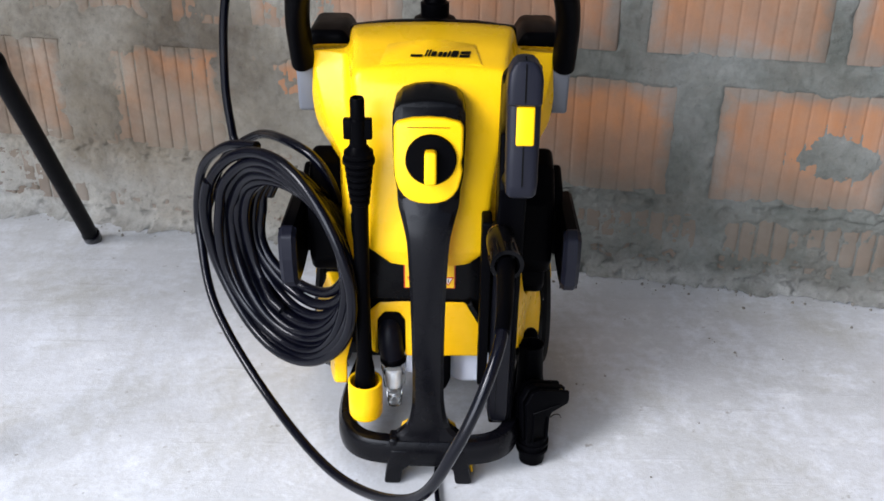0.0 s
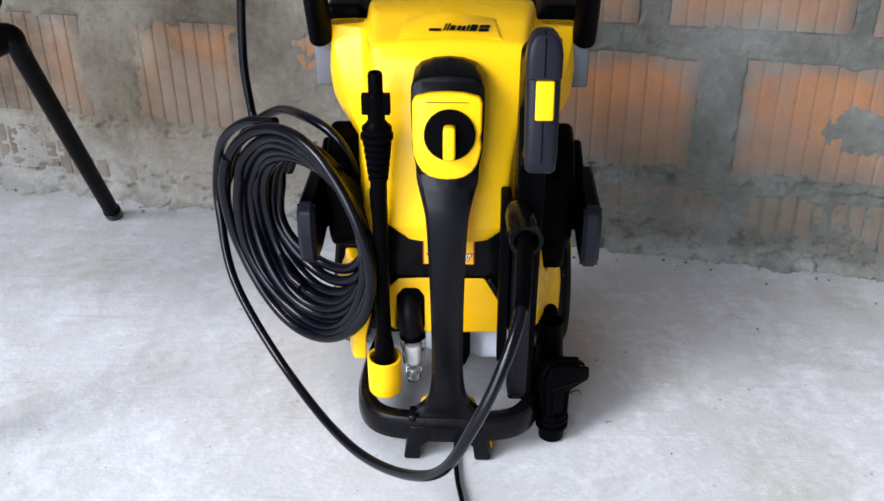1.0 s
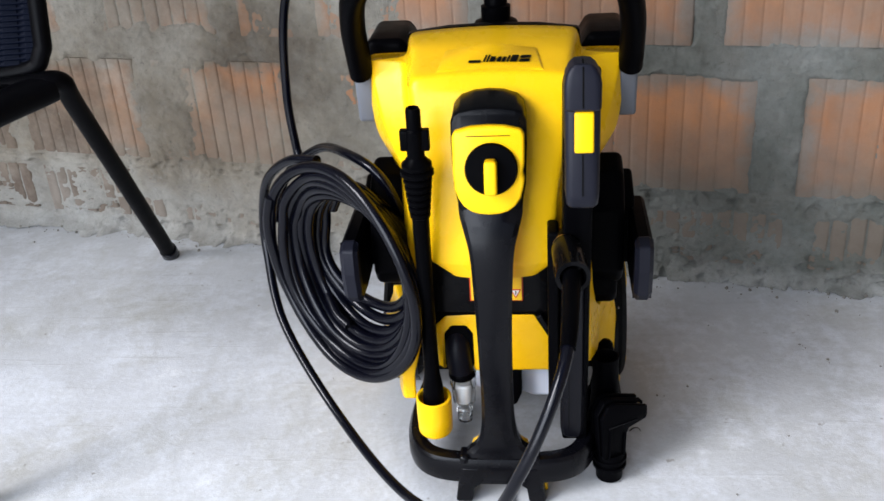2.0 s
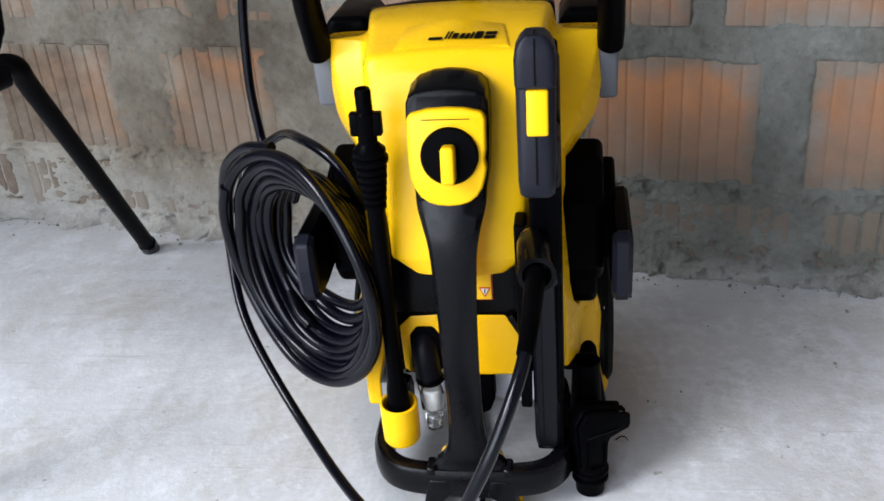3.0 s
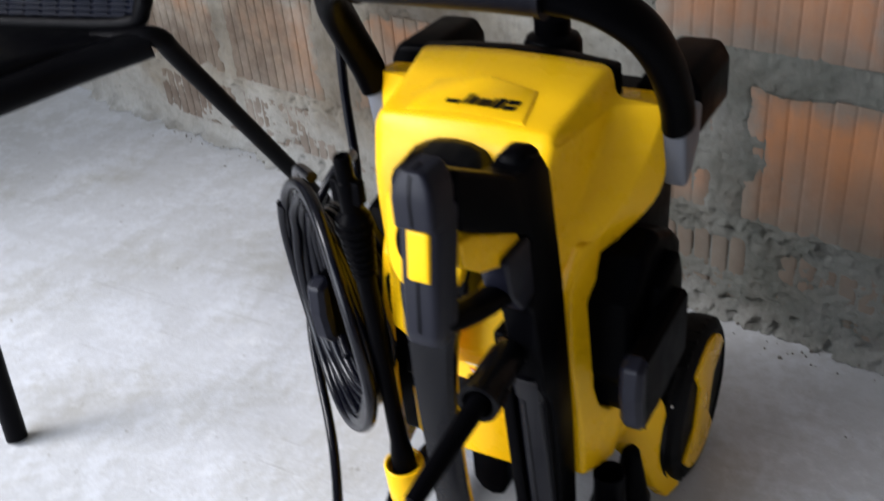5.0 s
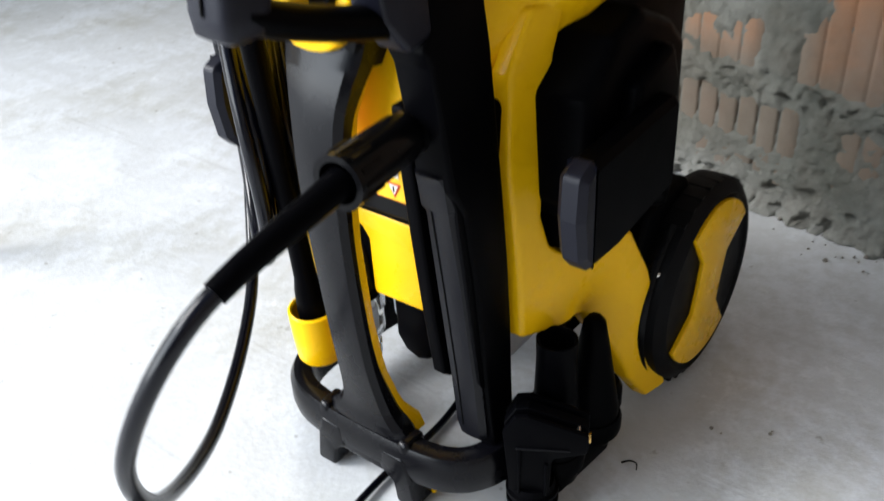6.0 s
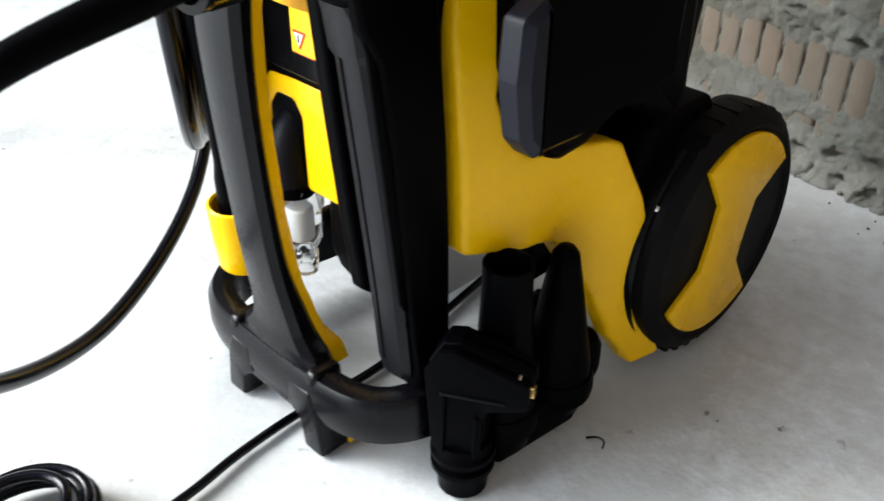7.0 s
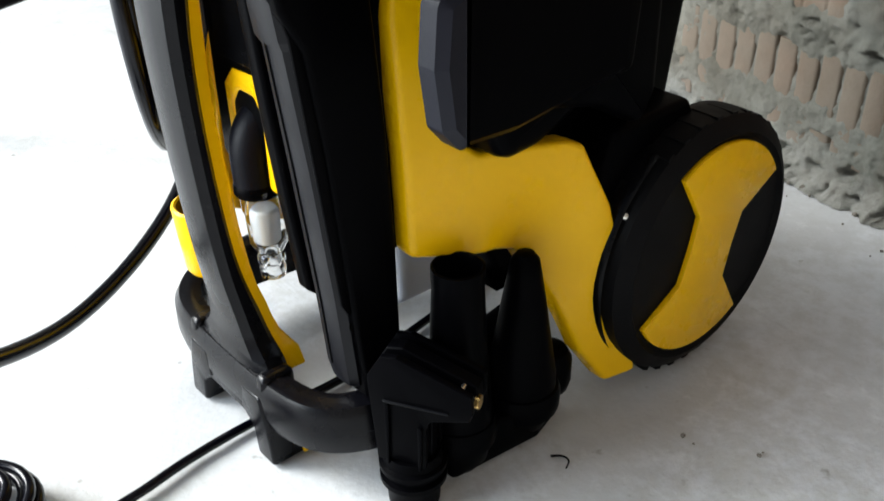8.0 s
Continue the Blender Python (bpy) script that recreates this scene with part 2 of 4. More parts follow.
# ---- mesh helpers ----
def part(name, bm, mat, parent=None, label="", sharp=38):
    me = bpy.data.meshes.new(name)
    bmesh.ops.recalc_face_normals(bm, faces=bm.faces)
    bm.to_mesh(me)
    bm.free()
    for f in me.polygons:
        f.use_smooth = True
    me.set_sharp_from_angle(angle=radians(sharp))
    me.materials.append(mat)
    ob = new(name, me)
    if parent:
        ob.parent = parent
        if parent.type == "EMPTY":
            ob.matrix_parent_inverse = parent.matrix_basis.inverted()
    if label:
        tagged(ob, label)
    return ob


def thing(name, x, y, z, label, category, group=""):
    ob = new(name)
    ob.empty_display_size = 0.05
    ob.matrix_basis = pose(x, y, z)
    return tagged(ob, label, category, group)


def rounded(bm, width, segs=3, angle=22):
    if width:
        bm.normal_update()
        edges = [e for e in bm.edges if len(e.link_faces) == 2 and e.calc_face_angle() > radians(angle)]
        bmesh.ops.bevel(bm, geom=edges, offset=width, segments=segs, profile=0.5, affect="EDGES", clamp_overlap=True)
    return bm


def box(x0, x1, y0, y1, z0, z1, bev=0.003, segs=3, turn=None):
    bm = bmesh.new()
    bmesh.ops.create_cube(bm, size=1)
    for v in bm.verts:
        v.co = Vector((x0 + (v.co.x + 0.5) * (x1 - x0), y0 + (v.co.y + 0.5) * (y1 - y0), z0 + (v.co.z + 0.5) * (z1 - z0)))
    rounded(bm, bev, segs)
    if turn:
        bm.transform(turn)
    return bm


def loft(rings, cap=True, closed=True):
    bm = bmesh.new()
    rows = [[bm.verts.new(p) for p in ring] for ring in rings]
    n = len(rows[0])
    for a, b in zip(rows, rows[1:]):
        for k in range(n if closed else n - 1):
            bm.faces.new((a[k], a[(k + 1) % n], b[(k + 1) % n], b[k]))
    if cap:
        bm.faces.new(rows[0])
        bm.faces.new(rows[-1][::-1])
    return bm


def soft_corners(poly, r, n=4):
    """The polygon with its corners rounded by about r."""
    out, m = [], len(poly)
    for k in range(m):
        a, b, c = (Vector(poly[(k + d) % m]) for d in (-1, 0, 1))
        u, v = a - b, c - b
        bend = math.pi - u.angle(v, math.pi)
        cut_ = min(r * math.tan(min(bend, 2.2) / 2), 0.42 * u.length, 0.42 * v.length)
        if bend < radians(8) or cut_ < 1e-5:
            out.append(tuple(b))
            continue
        p, q = b + u.normalized() * cut_, b + v.normalized() * cut_
        for i in range(n + 1):
            t = i / n
            w = p.lerp(b, t).lerp(b.lerp(q, t), t)
            out.append((w.x, w.y))
    return out


def inset(poly, d):
    """The polygon drawn in by d."""
    area = sum(a[0] * b[1] - b[0] * a[1] for a, b in zip(poly, poly[1:] + poly[:1]))
    side, out, m = (1 if area > 0 else -1), [], len(poly)
    for k in range(m):
        a, b, c = (Vector(poly[(k + e) % m]) for e in (-1, 0, 1))
        u, v = (b - a).normalized(), (c - b).normalized()
        nu, nv = Vector((-u.y, u.x)), Vector((-v.y, v.x))
        n = nu + nv
        n = n / max(n.length_squared * 0.5, 0.35) if n.length > 1e-6 else nu
        p = b + n * (side * d)
        out.append((p.x, p.y))
    return out


def prism(poly, axis, a, b, bev=0.003, segs=3, shift=None, corner=None):
    """A polygon of (u, v) pushed along an axis from a to b, with rounded edges; shift(u, v) moves it along that axis."""
    put = {"x": lambda u, v, w: (w, u, v), "y": lambda u, v, w: (u, w, v), "z": lambda u, v, w: (u, v, w)}[axis]
    move = shift or (lambda u, v: 0)
    bev = min(bev, abs(b - a) * 0.45)
    if bev <= 0:
        steps = [(poly, a), (poly, b)]
    else:
        poly = soft_corners(poly, corner if corner is not None else bev * 1.6)
        arc = [(bev * (1 - math.sin(math.pi / 2 * k / segs)), bev * (1 - math.cos(math.pi / 2 * k / segs))) for k in range(segs + 1)]
        steps = [(inset(poly, i) if i > 1e-6 else poly, a + w) for i, w in arc] + [(inset(poly, i) if i > 1e-6 else poly, b - w) for i, w in arc[::-1]]
    return loft([[put(u, v, w + move(u, v)) for u, v in p] for p, w in steps])


def lathe(profile, base, way=(0, 0, 1), seg=24, bev=0):
    """Rings of (radius, distance along way) round a line from base."""
    q = Vector(way).normalized().to_track_quat("Z", "Y").to_matrix()
    rings = []
    for r, h in profile:
        r = max(r, 0.0004)
        rings.append([Vector(base) + q @ Vector((r * math.cos(a), r * math.sin(a), h)) for a in (2 * math.pi * k / seg for k in range(seg))])
    return rounded(loft(rings), bev, 2)


def spline(points, n=8):
    p = [Vector(q) for q in points]
    p = [2 * p[0] - p[1]] + p + [2 * p[-1] - p[-2]]
    out = []
    for k in range(1, len(p) - 2):
        a, b, c, d = p[k - 1:k + 3]
        for i in range(n):
            t = i / n
            out.append(0.5 * (2 * b + (c - a) * t + (2 * a - 5 * b + 4 * c - d) * t * t + (3 * b - a - 3 * c + d) * t ** 3))
    out.append(p[-2])
    return out


def sweep(path, rx, ry=None, seg=12, up=(0, 0, 1), cap=True):
    """A round or oval tube along a path; rx and ry are numbers, or functions of the share of the path."""
    fx = rx if callable(rx) else (lambda s: rx)
    fy = (ry if callable(ry) else (lambda s: ry)) if ry is not None else fx
    rings, side = [], None
    for k, p in enumerate(path):
        t = (path[min(k + 1, len(path) - 1)] - path[max(k - 1, 0)]).normalized()
        if side is None:
            side = t.cross(Vector(up))
            side = side.normalized() if side.length > 0.05 else t.orthogonal().normalized()
        side = (side - t * side.dot(t)).normalized()
        top = side.cross(t)
        s = k / (len(path) - 1)
        rings.append([p + side * (fx(s) * math.cos(a)) + top * (fy(s) * math.sin(a)) for a in (2 * math.pi * i / seg for i in range(seg))])
    return loft(rings, cap)


def join(*parts_):
    out = bmesh.new()
    for b in parts_:
        me = bpy.data.meshes.new("tmp")
        b.to_mesh(me)
        b.free()
        out.from_mesh(me)
        bpy.data.meshes.remove(me)
    return out


# ---- setting ----
WY, WD = radians(11.5), 0.709          # the wall's turn and its distance from the origin
WALL = Matrix(((math.cos(WY), math.sin(WY), 0, WD * math.sin(WY)), (-math.sin(WY), math.cos(WY), 0, WD * math.cos(WY)), (0, 0, 1, 0), (0, 0, 0, 1)))
# In WALL's own axes x runs along the wall, y into it, z up; y = 0 is the face of the blocks.


def fbm(x, y, z, octaves=4):
    return noise.fractal(Vector((x, y, z)), 1.0, 2.0, octaves)


def floor_mesh():
    bm = bmesh.new()
    xs = np.concatenate([np.linspace(-3.2, -1.3, 12)[:-1], np.linspace(-1.3, 0.9, 147)[:-1], np.linspace(0.9, 2.9, 12)])
    ys = np.concatenate([np.linspace(-3.6, -0.5, 14)[:-1], np.linspace(-0.5, 1.15, 110), np.linspace(1.15, 1.7, 4)[1:]])
    rows = []
    for y in ys:
        rows.append([bm.verts.new((x, y, -0.0015 + 0.0022 * fbm(x * 5, y * 5, 0.3) + 0.0006 * fbm(x * 40, y * 40, 2.0, 2))) for x in xs])
    for a, b in zip(rows, rows[1:]):
        for k in range(len(xs) - 1):
            bm.faces.new((a[k], a[k + 1], b[k + 1], b[k]))
    return bm


floor_ob = part("floor", floor_mesh(), CONCRETE)
tagged(floor_ob, "rough light grey trowelled concrete floor with specks", "floor", kind="structure")

# Courses of the wall: bottom, top, and the blocks in it, each from where to where along the wall.
COURSES = [(0.040, 0.152, ((-1.62, -1.31), (-1.27, -0.96), (-0.92, -0.60), (-0.56, -0.345), (-0.300, 0.015), (0.065, 0.38), (0.43, 0.745), (0.79, 1.10))),
           (0.188, 0.412, ((-1.65, -1.33), (-1.285, -0.97), (-0.925, -0.605), (-0.555, -0.24), (-0.185, -0.055), (-0.005, 0.312), (0.392, 0.71), (0.755, 1.07))),
           (0.468, 0.692, ((-1.80, -1.49), (-1.445, -1.125), (-1.075, -0.755), (-0.700, -0.580), (-0.530, -0.215), (-0.165, 0.192), (0.246, 0.560), (0.592, 0.91), (0.95, 1.26))),
           (0.745, 0.968, ((-1.62, -1.31), (-1.26, -0.95), (-0.90, -0.59), (-0.53, -0.22), (-0.17, 0.145), (0.20, 0.515), (0.57, 0.885)))]
# Thick smears of mortar: along the wall, height, half width, half height.
SMEARS = [(-0.42, 0.56, 0.10, 0.12), (-0.60, 0.57, 0.10, 0.12), (-0.36, 0.26, 0.22, 0.10), (-0.90, 0.30, 0.06, 0.14), (-0.53, 0.30, 0.07, 0.12),
          (0.62, 0.29, 0.10, 0.055), (-0.015, 0.295, 0.045, 0.055), (-0.72, 0.13, 0.34, 0.05), (-0.13, 0.30, 0.10, 0.08), (-1.35, 0.72, 0.3, 0.12),
          (-1.06, 0.56, 0.05, 0.12), (-0.17, 0.06, 0.5, 0.030), (0.2, 0.17, 0.5, 0.018), (-0.18, 0.60, 0.035, 0.05)]


def over_block(s, z):
    """How far inside a block's face a place lies; below zero in a joint."""
    best = -1.0
    for z0, z1, blocks in COURSES:
        if z0 - 0.03 < z < z1 + 0.03:
            for a, b in blocks:
                best = max(best, min(s - a, b - s, z - z0, z1 - z))
    return best


def mortar_mesh():
    ss = np.concatenate([np.linspace(-2.0, -1.15, 80)[:-1], np.linspace(-1.15, -0.40, 200)[:-1], np.linspace(-0.40, 0.30, 260)[:-1], np.linspace(0.30, 0.72, 110)[:-1], np.linspace(0.72, 1.3, 60)])
    zs = np.concatenate([np.linspace(0.0, 0.24, 88)[:-1], np.linspace(0.24, 0.72, 124)[:-1], np.linspace(0.72, 1.10, 50)])
    verts, faces, n = [], [], len(ss)
    for z in zs:
        for s in ss:
            inside = over_block(s, z)
            n1, n2, n3 = fbm(s * 9, z * 9, 5.0), fbm(s * 60, z * 60, 9.0, 4), fbm(s * 22, z * 30, 2.0, 5)
            lump = max(0.0, fbm(s * 46, z * 52, 7.0, 3) - 0.05)
            pit = max(0.0, min(1.0, (fbm(s * 34, z * 58, 11.0, 3) - 0.30) / 0.10))
            grit_ = fbm(s * 150, z * 150, 4.0, 2)
            near = 1.0 if z < 0.18 else 0.25
            joint = 0.0005 + 0.0026 * n1 + 0.0016 * n3 + 0.0018 * n2 + 0.003 * lump
            smear = max(math.exp(-(((s - a) / c) ** 2 + ((z - b) / d) ** 2)) for a, b, c, d in SMEARS)
            left = max(0.0, min(1.0, (-0.2 - s) / 0.4))
            cover = smear * 1.35 - (0.30 if near > 0.5 else 0.78) + 0.26 * n1 + 0.24 * n3 + 0.14 * n2 + 0.12 * left
            edge = max(0.0, min(1.0, (0.008 + (0.007 + 0.016 * left) * n1 + (0.005 + 0.012 * left) * n3 + 0.001 * n2 - inside) / 0.010))
            over = max(-0.014, min(0.0018, 0.008 * cover)) + 0.0010 * n2 + (0.003 * lump if cover > 0 else 0.0)
            h = joint * edge + over * (1 - edge)
            # Thrown mortar low on the wall, the coarse joint over the first course, and a ragged fillet on the floor.
            low = max(0.0, min(1.0, (0.080 + 0.055 * n1 + 0.03 * n3 - z) / 0.022))
            h = max(h, -0.013) * (1 - low) + low * (0.0024 + 0.0022 * n1 + 0.0026 * n3 + 0.0016 * n2 + 0.0010 * lump + 0.0010 * grit_ - 0.010 * pit)
            seam = math.exp(-((z - 0.172 - 0.012 * n1) / 0.020) ** 2)
            h += seam * (0.0016 + 0.0030 * n3 + 0.0022 * n2 + 0.0015 * lump - 0.009 * pit) + near * 0.0008 * grit_
            foot = max(0.0, 1 - z / (0.040 + 0.026 * fbm(s * 7, 0, 3.3)))
            h += foot ** 3 * (0.013 + 0.010 * n1 + 0.008 * n3) * (1 + 1.2 * left) + foot * foot * (0.002 * n2 + 0.002 * lump + 0.001 * grit_ - 0.005 * pit)
            verts.append(WALL @ Vector((s + 0.002 * n2, -h, z)))
    for j in range(len(zs) - 1):
        for k in range(n - 1):
            a = j * n + k
            faces.append((a, a + 1, a + n + 1, a + n))
    me = bpy.data.meshes.new("wall_back")
    me.from_pydata(verts, [], faces)
    bm = bmesh.new()
    bm.from_mesh(me)
    bpy.data.meshes.remove(me)
    return bm


wall_back = part("wall_back", mortar_mesh(), MORTAR, sharp=180)
tagged(wall_back, "unplastered wall of orange hollow clay blocks in grey mortar", "wall", kind="structure")


def block_mesh(length, height, deep, wide):
    """A clay block with rounded ribs between upright grooves of that depth and half width in its face, y = 0 at the face."""
    grooves = max(2, round(length / 0.0318))
    pitch, poly = length / grooves, [(0.004, 0.0)]
    for k in range(1, grooves):
        u = k * pitch
        poly += [(u + f * wide, d * deep) for f, d in ((-3.0, 0.0), (-1.6, 0.14), (-0.9, 0.42), (-0.4, 1.0), (0.4, 1.0), (0.9, 0.42), (1.6, 0.14), (3.0, 0.0))]
    poly += [(length - 0.004, 0.0), (length, 0.004), (length, 0.09), (0.0, 0.09), (0.0, 0.004)]
    bm = loft([[(u, v, z) for u, v in poly] for z in (0.0, height)])
    me = bpy.data.meshes.new("clay_block")
    bmesh.ops.recalc_face_normals(bm, faces=bm.faces)
    for f in bm.faces:
        f.smooth = True
    for e in bm.edges:
        e.smooth = e.calc_face_angle(0) < radians(50)
    bm.to_mesh(me)
    bm.free()
    me.materials.append(BLOCK)
    return me


rnd = random.Random(4)
for z0, z1, blocks in COURSES:
    for a, b in blocks:
        # The grooves are open in the lowest course and far along, and half filled elsewhere.
        deep, wide = (0.0060, 0.0019) if z0 < 0.1 else (0.0032, 0.0024) if a < -0.62 else (0.0017, 0.0024)
        ob = new("clay_block", block_mesh(b - a, z1 - z0, deep, wide))
        ob.matrix_basis = WALL @ pose(a, rnd.uniform(-0.0012, 0.0012), z0, 0, rnd.uniform(-0.4, 0.4), rnd.uniform(-0.2, 0.2))
        ob.parent = wall_back


def slab(name, x0, x1, y0, y1, z0, z1, m, label, in_wall=False):
    ob = part(name, box(x0, x1, y0, y1, z0, z1, 0, turn=WALL if in_wall else None), m)
    return tagged(ob, label, name.split("_")[0], kind="structure")


# Unseen rest: back wall beyond the blocks; side walls and ceiling added to shape the light.
slab("wall_back_core", -3.4, 3.2, 0.095, 0.26, 0, 2.6, PLASTER, "plain core of the block wall", True)
slab("wall_back_upper", -3.4, 3.2, 0.006, 0.093, 1.10, 2.6, MORTAR, "grey rendered upper part of the wall", True)
slab("wall_back_side_a", -3.4, -2.0, 0.006, 0.093, 0, 1.10, MORTAR, "grey rendered side of the wall", True)
slab("wall_back_side_b", 1.3, 3.2, 0.006, 0.093, 0, 1.10, MORTAR, "grey rendered side of the wall", True)
# Added blockers: dark walls to the right, grey wall and overhead slab round the opening.
slab("wall_front_right", 0.45, 1.2, -2.95, -2.80, 0, 2.6, DARK_WALL, "unseen dark wall added beside the opening to hold back light")
slab("wall_right", 1.05, 1.2, -2.8, 0.47, 0, 2.6, DARK_WALL, "unseen dark side wall added to block light from the right")
slab("wall_left", -2.85, -2.7, -0.45, 1.6, 0, 2.6, PLASTER, "unseen plain grey wall added to bound the daylight opening")
slab("ceiling", -3.3, 3.1, -1.2, 1.7, 2.6, 2.75, PLASTER, "unseen plain grey slab added overhead to shade the back")
slab("ground", -30, 30, -30, 30, -0.12, -0.03, CONCRETE, "pale yard ground outside the garage")

# ---- pressure washer ----
washer = thing("pressure_washer", 0, 0.15, 0, "yellow and black upright electric pressure washer standing before a block wall", "pressure washer")

# Front cover: rows of (z, front y, front half width, valley x, y, crease x, y, wing x, y).
ROWS = [(0.338, 0.046, 0.054, 0.069, 0.072, 0.092, 0.115, 0.102, 0.140), (0.360, 0.0413, 0.0787, 0.0850, 0.070, 0.097, 0.1175, 0.1095, 0.144), (0.368, 0.041, 0.079, 0.0855, 0.070, 0.098, 0.118, 0.111, 0.145), (0.395, 0.043, 0.079, 0.0865, 0.071, 0.100, 0.117, 0.113, 0.147), (0.420, 0.046, 0.079, 0.088, 0.076, 0.103, 0.117, 0.117, 0.151),
        (0.445, 0.0495, 0.081, 0.092, 0.088, 0.114, 0.124, 0.134, 0.170), (0.480, 0.056, 0.086, 0.100, 0.116, 0.135, 0.146, 0.162, 0.198), (0.510, 0.063, 0.092, 0.107, 0.145, 0.149, 0.168, 0.170, 0.208), (0.540, 0.071, 0.096, 0.112, 0.169, 0.159, 0.188, 0.172, 0.213), (0.568, 0.0815, 0.099, 0.115, 0.190, 0.166, 0.204, 0.173, 0.217), (0.580, 0.0865, 0.100, 0.116, 0.197, 0.168, 0.208, 0.173, 0.218)]
# The lower corners of the cover are cut off straight between the first two rows.
ROWS[1:1] = [tuple(a * (1 - t) + b * t for a, b in zip(ROWS[0], ROWS[1])) for t in (0.14, 0.86)]
HOOD = [(0.0915, 0.1005, 0.5895), (0.100, 0.101, 0.5940), (0.130, 0.103, 0.6005), (0.175, 0.108, 0.6115), (0.211, 0.112, 0.6200)]


def round_ring(pts, radii, n=3):
    """An open line with each inner corner rounded, always with as many points."""
    out = [Vector(pts[0])]
    for k in range(1, len(pts) - 1):
        a, b, c = (Vector(pts[k + d]) for d in (-1, 0, 1))
        u, v = a - b, c - b
        p, q = b + u * min(0.45, radii[k] / u.length), b + v * min(0.45, radii[k] / v.length)
        for i in range(n + 1):
            t = i / n
            out.append(p.lerp(b, t).lerp(b.lerp(q, t), t))
    return out + [Vector(pts[-1])]


def cover_mesh():
    rings, radii = [], [0, 0.02, 0.010, 0.008, 0.012, 0.0035, 0.004, 0.006, 0]
    for z, yf, xf, xv, yv, xc, yc, xw, yw in ROWS:
        half = [(0.0, yf - 0.006, z), (xf * 0.5, yf - 0.0045, z), (xf * 0.97, yf + 0.001, z), (xf + 0.003, yf + 0.010, z), (xv, yv, z), (xc, yc, z), (xw, yw, z), (xw - 0.003, yw + 0.022, z), (xw - 0.03, yw + 0.026, z)]
        rings.append(half)
    # Over the edge the middle runs on as the hood, and the wings stay behind as shoulders.
    for n, (y, w, z) in enumerate(HOOD):
        t = n / 4
        rings.append([(0.0, y, z + 0.005), (w * 0.5, y, z + 0.0038), (w - 0.004, y + 0.001 * (1 - t), z), (w + 0.001, y + 0.006 * (1 - t), z - 0.010), (0.1165, 0.2000 + 0.0095 * t, 0.5835 + 0.004 * t), (0.1685, 0.2085, 0.5840), (0.1728, 0.218, 0.5840), (0.169, 0.239, 0.584), (0.142, 0.243, 0.584)])
    full = []
    for half in rings:
        r = round_ring(half, radii)
        full.append([Vector((-p.x, p.y, p.z)) for p in r[:0:-1]] + r)
    cols = [spline([f[k] for f in full], 3) for k in range(len(full[0]))]
    return loft([[c[k] for c in cols] for k in range(len(cols[0]))])


hood = part("front_cover", cover_mesh(), YELLOW, washer, "bright yellow moulded front cover and hood", 60)


def on_hood(x, y):
    """The hood's top surface height."""
    return 0.5940 + (y - 0.100) * 0.2350 + 0.0050 - abs(x) * 0.035


def badge_mesh():
    out, inn = [(-0.066, 0.099), (0.066, 0.099), (0.058, 0.150), (0.0, 0.163), (-0.058, 0.150)], []
    inn = [(x * 0.94, 0.132 + (y - 0.132) * 0.90) for x, y in out]
    rings = [[(x, y, on_hood(x, y) + d) for x, y in p] for p, d in ((out, -0.004), (out, 0.0006), (inn, 0.0026))]
    return loft(rings)


part("badge_panel", badge_mesh(), YELLOW, hood)
# Bars in place of the raised lettering: from where along x, width, depth.
for x, w, d in ((0.036, 0.0125, 0.006), (0.0375, 0.0125, 0.006), (0.025, 0.008, 0.015), (0.0205, 0.0025, 0.014), (0.0085, 0.0045, 0.011), (0.0145, 0.0040, 0.011), (-0.0005, 0.0060, 0.011), (-0.0045, 0.0022, 0.016), (-0.0085, 0.0022, 0.016), (-0.0270, 0.0150, 0.005)):
    y = 0.121 if x == 0.0375 else 0.112
    zb = on_hood(x, y + d / 2) + 0.0030
    part("badge_mark", prism([(x, y), (x + w, y), (x + w + d * 0.2, y + d), (x + d * 0.2, y + d)], "z", zb, zb + 0.0008, 0, shift=lambda u, v: 0.235 * (v - y - d / 2)), INK, hood)

# Rear housing, handle sockets and inlet plug.
part("rear_housing", rounded(loft([[(-w, y0, z), (w, y0, z), (w, y1, z), (-w, y1, z)] for z, w, y0, y1 in ((0.10, 0.10, 0.19, 0.33), (0.16, 0.120, 0.15, 0.35), (0.33, 0.130, 0.13, 0.36), (0.50, 0.14, 0.19, 0.345), (0.545, 0.13, 0.20, 0.335), (0.560, 0.11, 0.205, 0.325))]), 0.008), BLACK, washer, "black rear motor housing")
part("hood_rim", prism([(-0.118, 0.55), (0.118, 0.55), (0.114, 0.617), (0.06, 0.6235), (0, 0.6255), (-0.06, 0.6235), (-0.114, 0.617)], "y", 0.2125, 0.232, 0.003), BLACK, washer)
part("core_housing", box(-0.108, 0.108, 0.075, 0.20, 0.175, 0.40, 0.008), BLACK, washer, "black inner housing")
for sx in (-1, 1):
    a, b = sorted((sx * 0.166, sx * 0.191))
    part("handle_clip", prism([(0.202, 0.568), (0.262, 0.574), (0.256, 0.53), (0.228, 0.497), (0.212, 0.494)], "x", a, b, 0.005), GREY, washer, "light grey handle clip")
    a, b = sorted((sx * 0.118, sx * 0.188))
    part("rear_bracket", prism([(a, 0.525), (b, 0.525), (b, 0.580), ((a + b) / 2 + (b - a) * 0.34, 0.599), ((a + b) / 2 - (b - a) * 0.34, 0.599), (a, 0.580)], "y", 0.258, 0.376, 0.009), BLACK, washer)
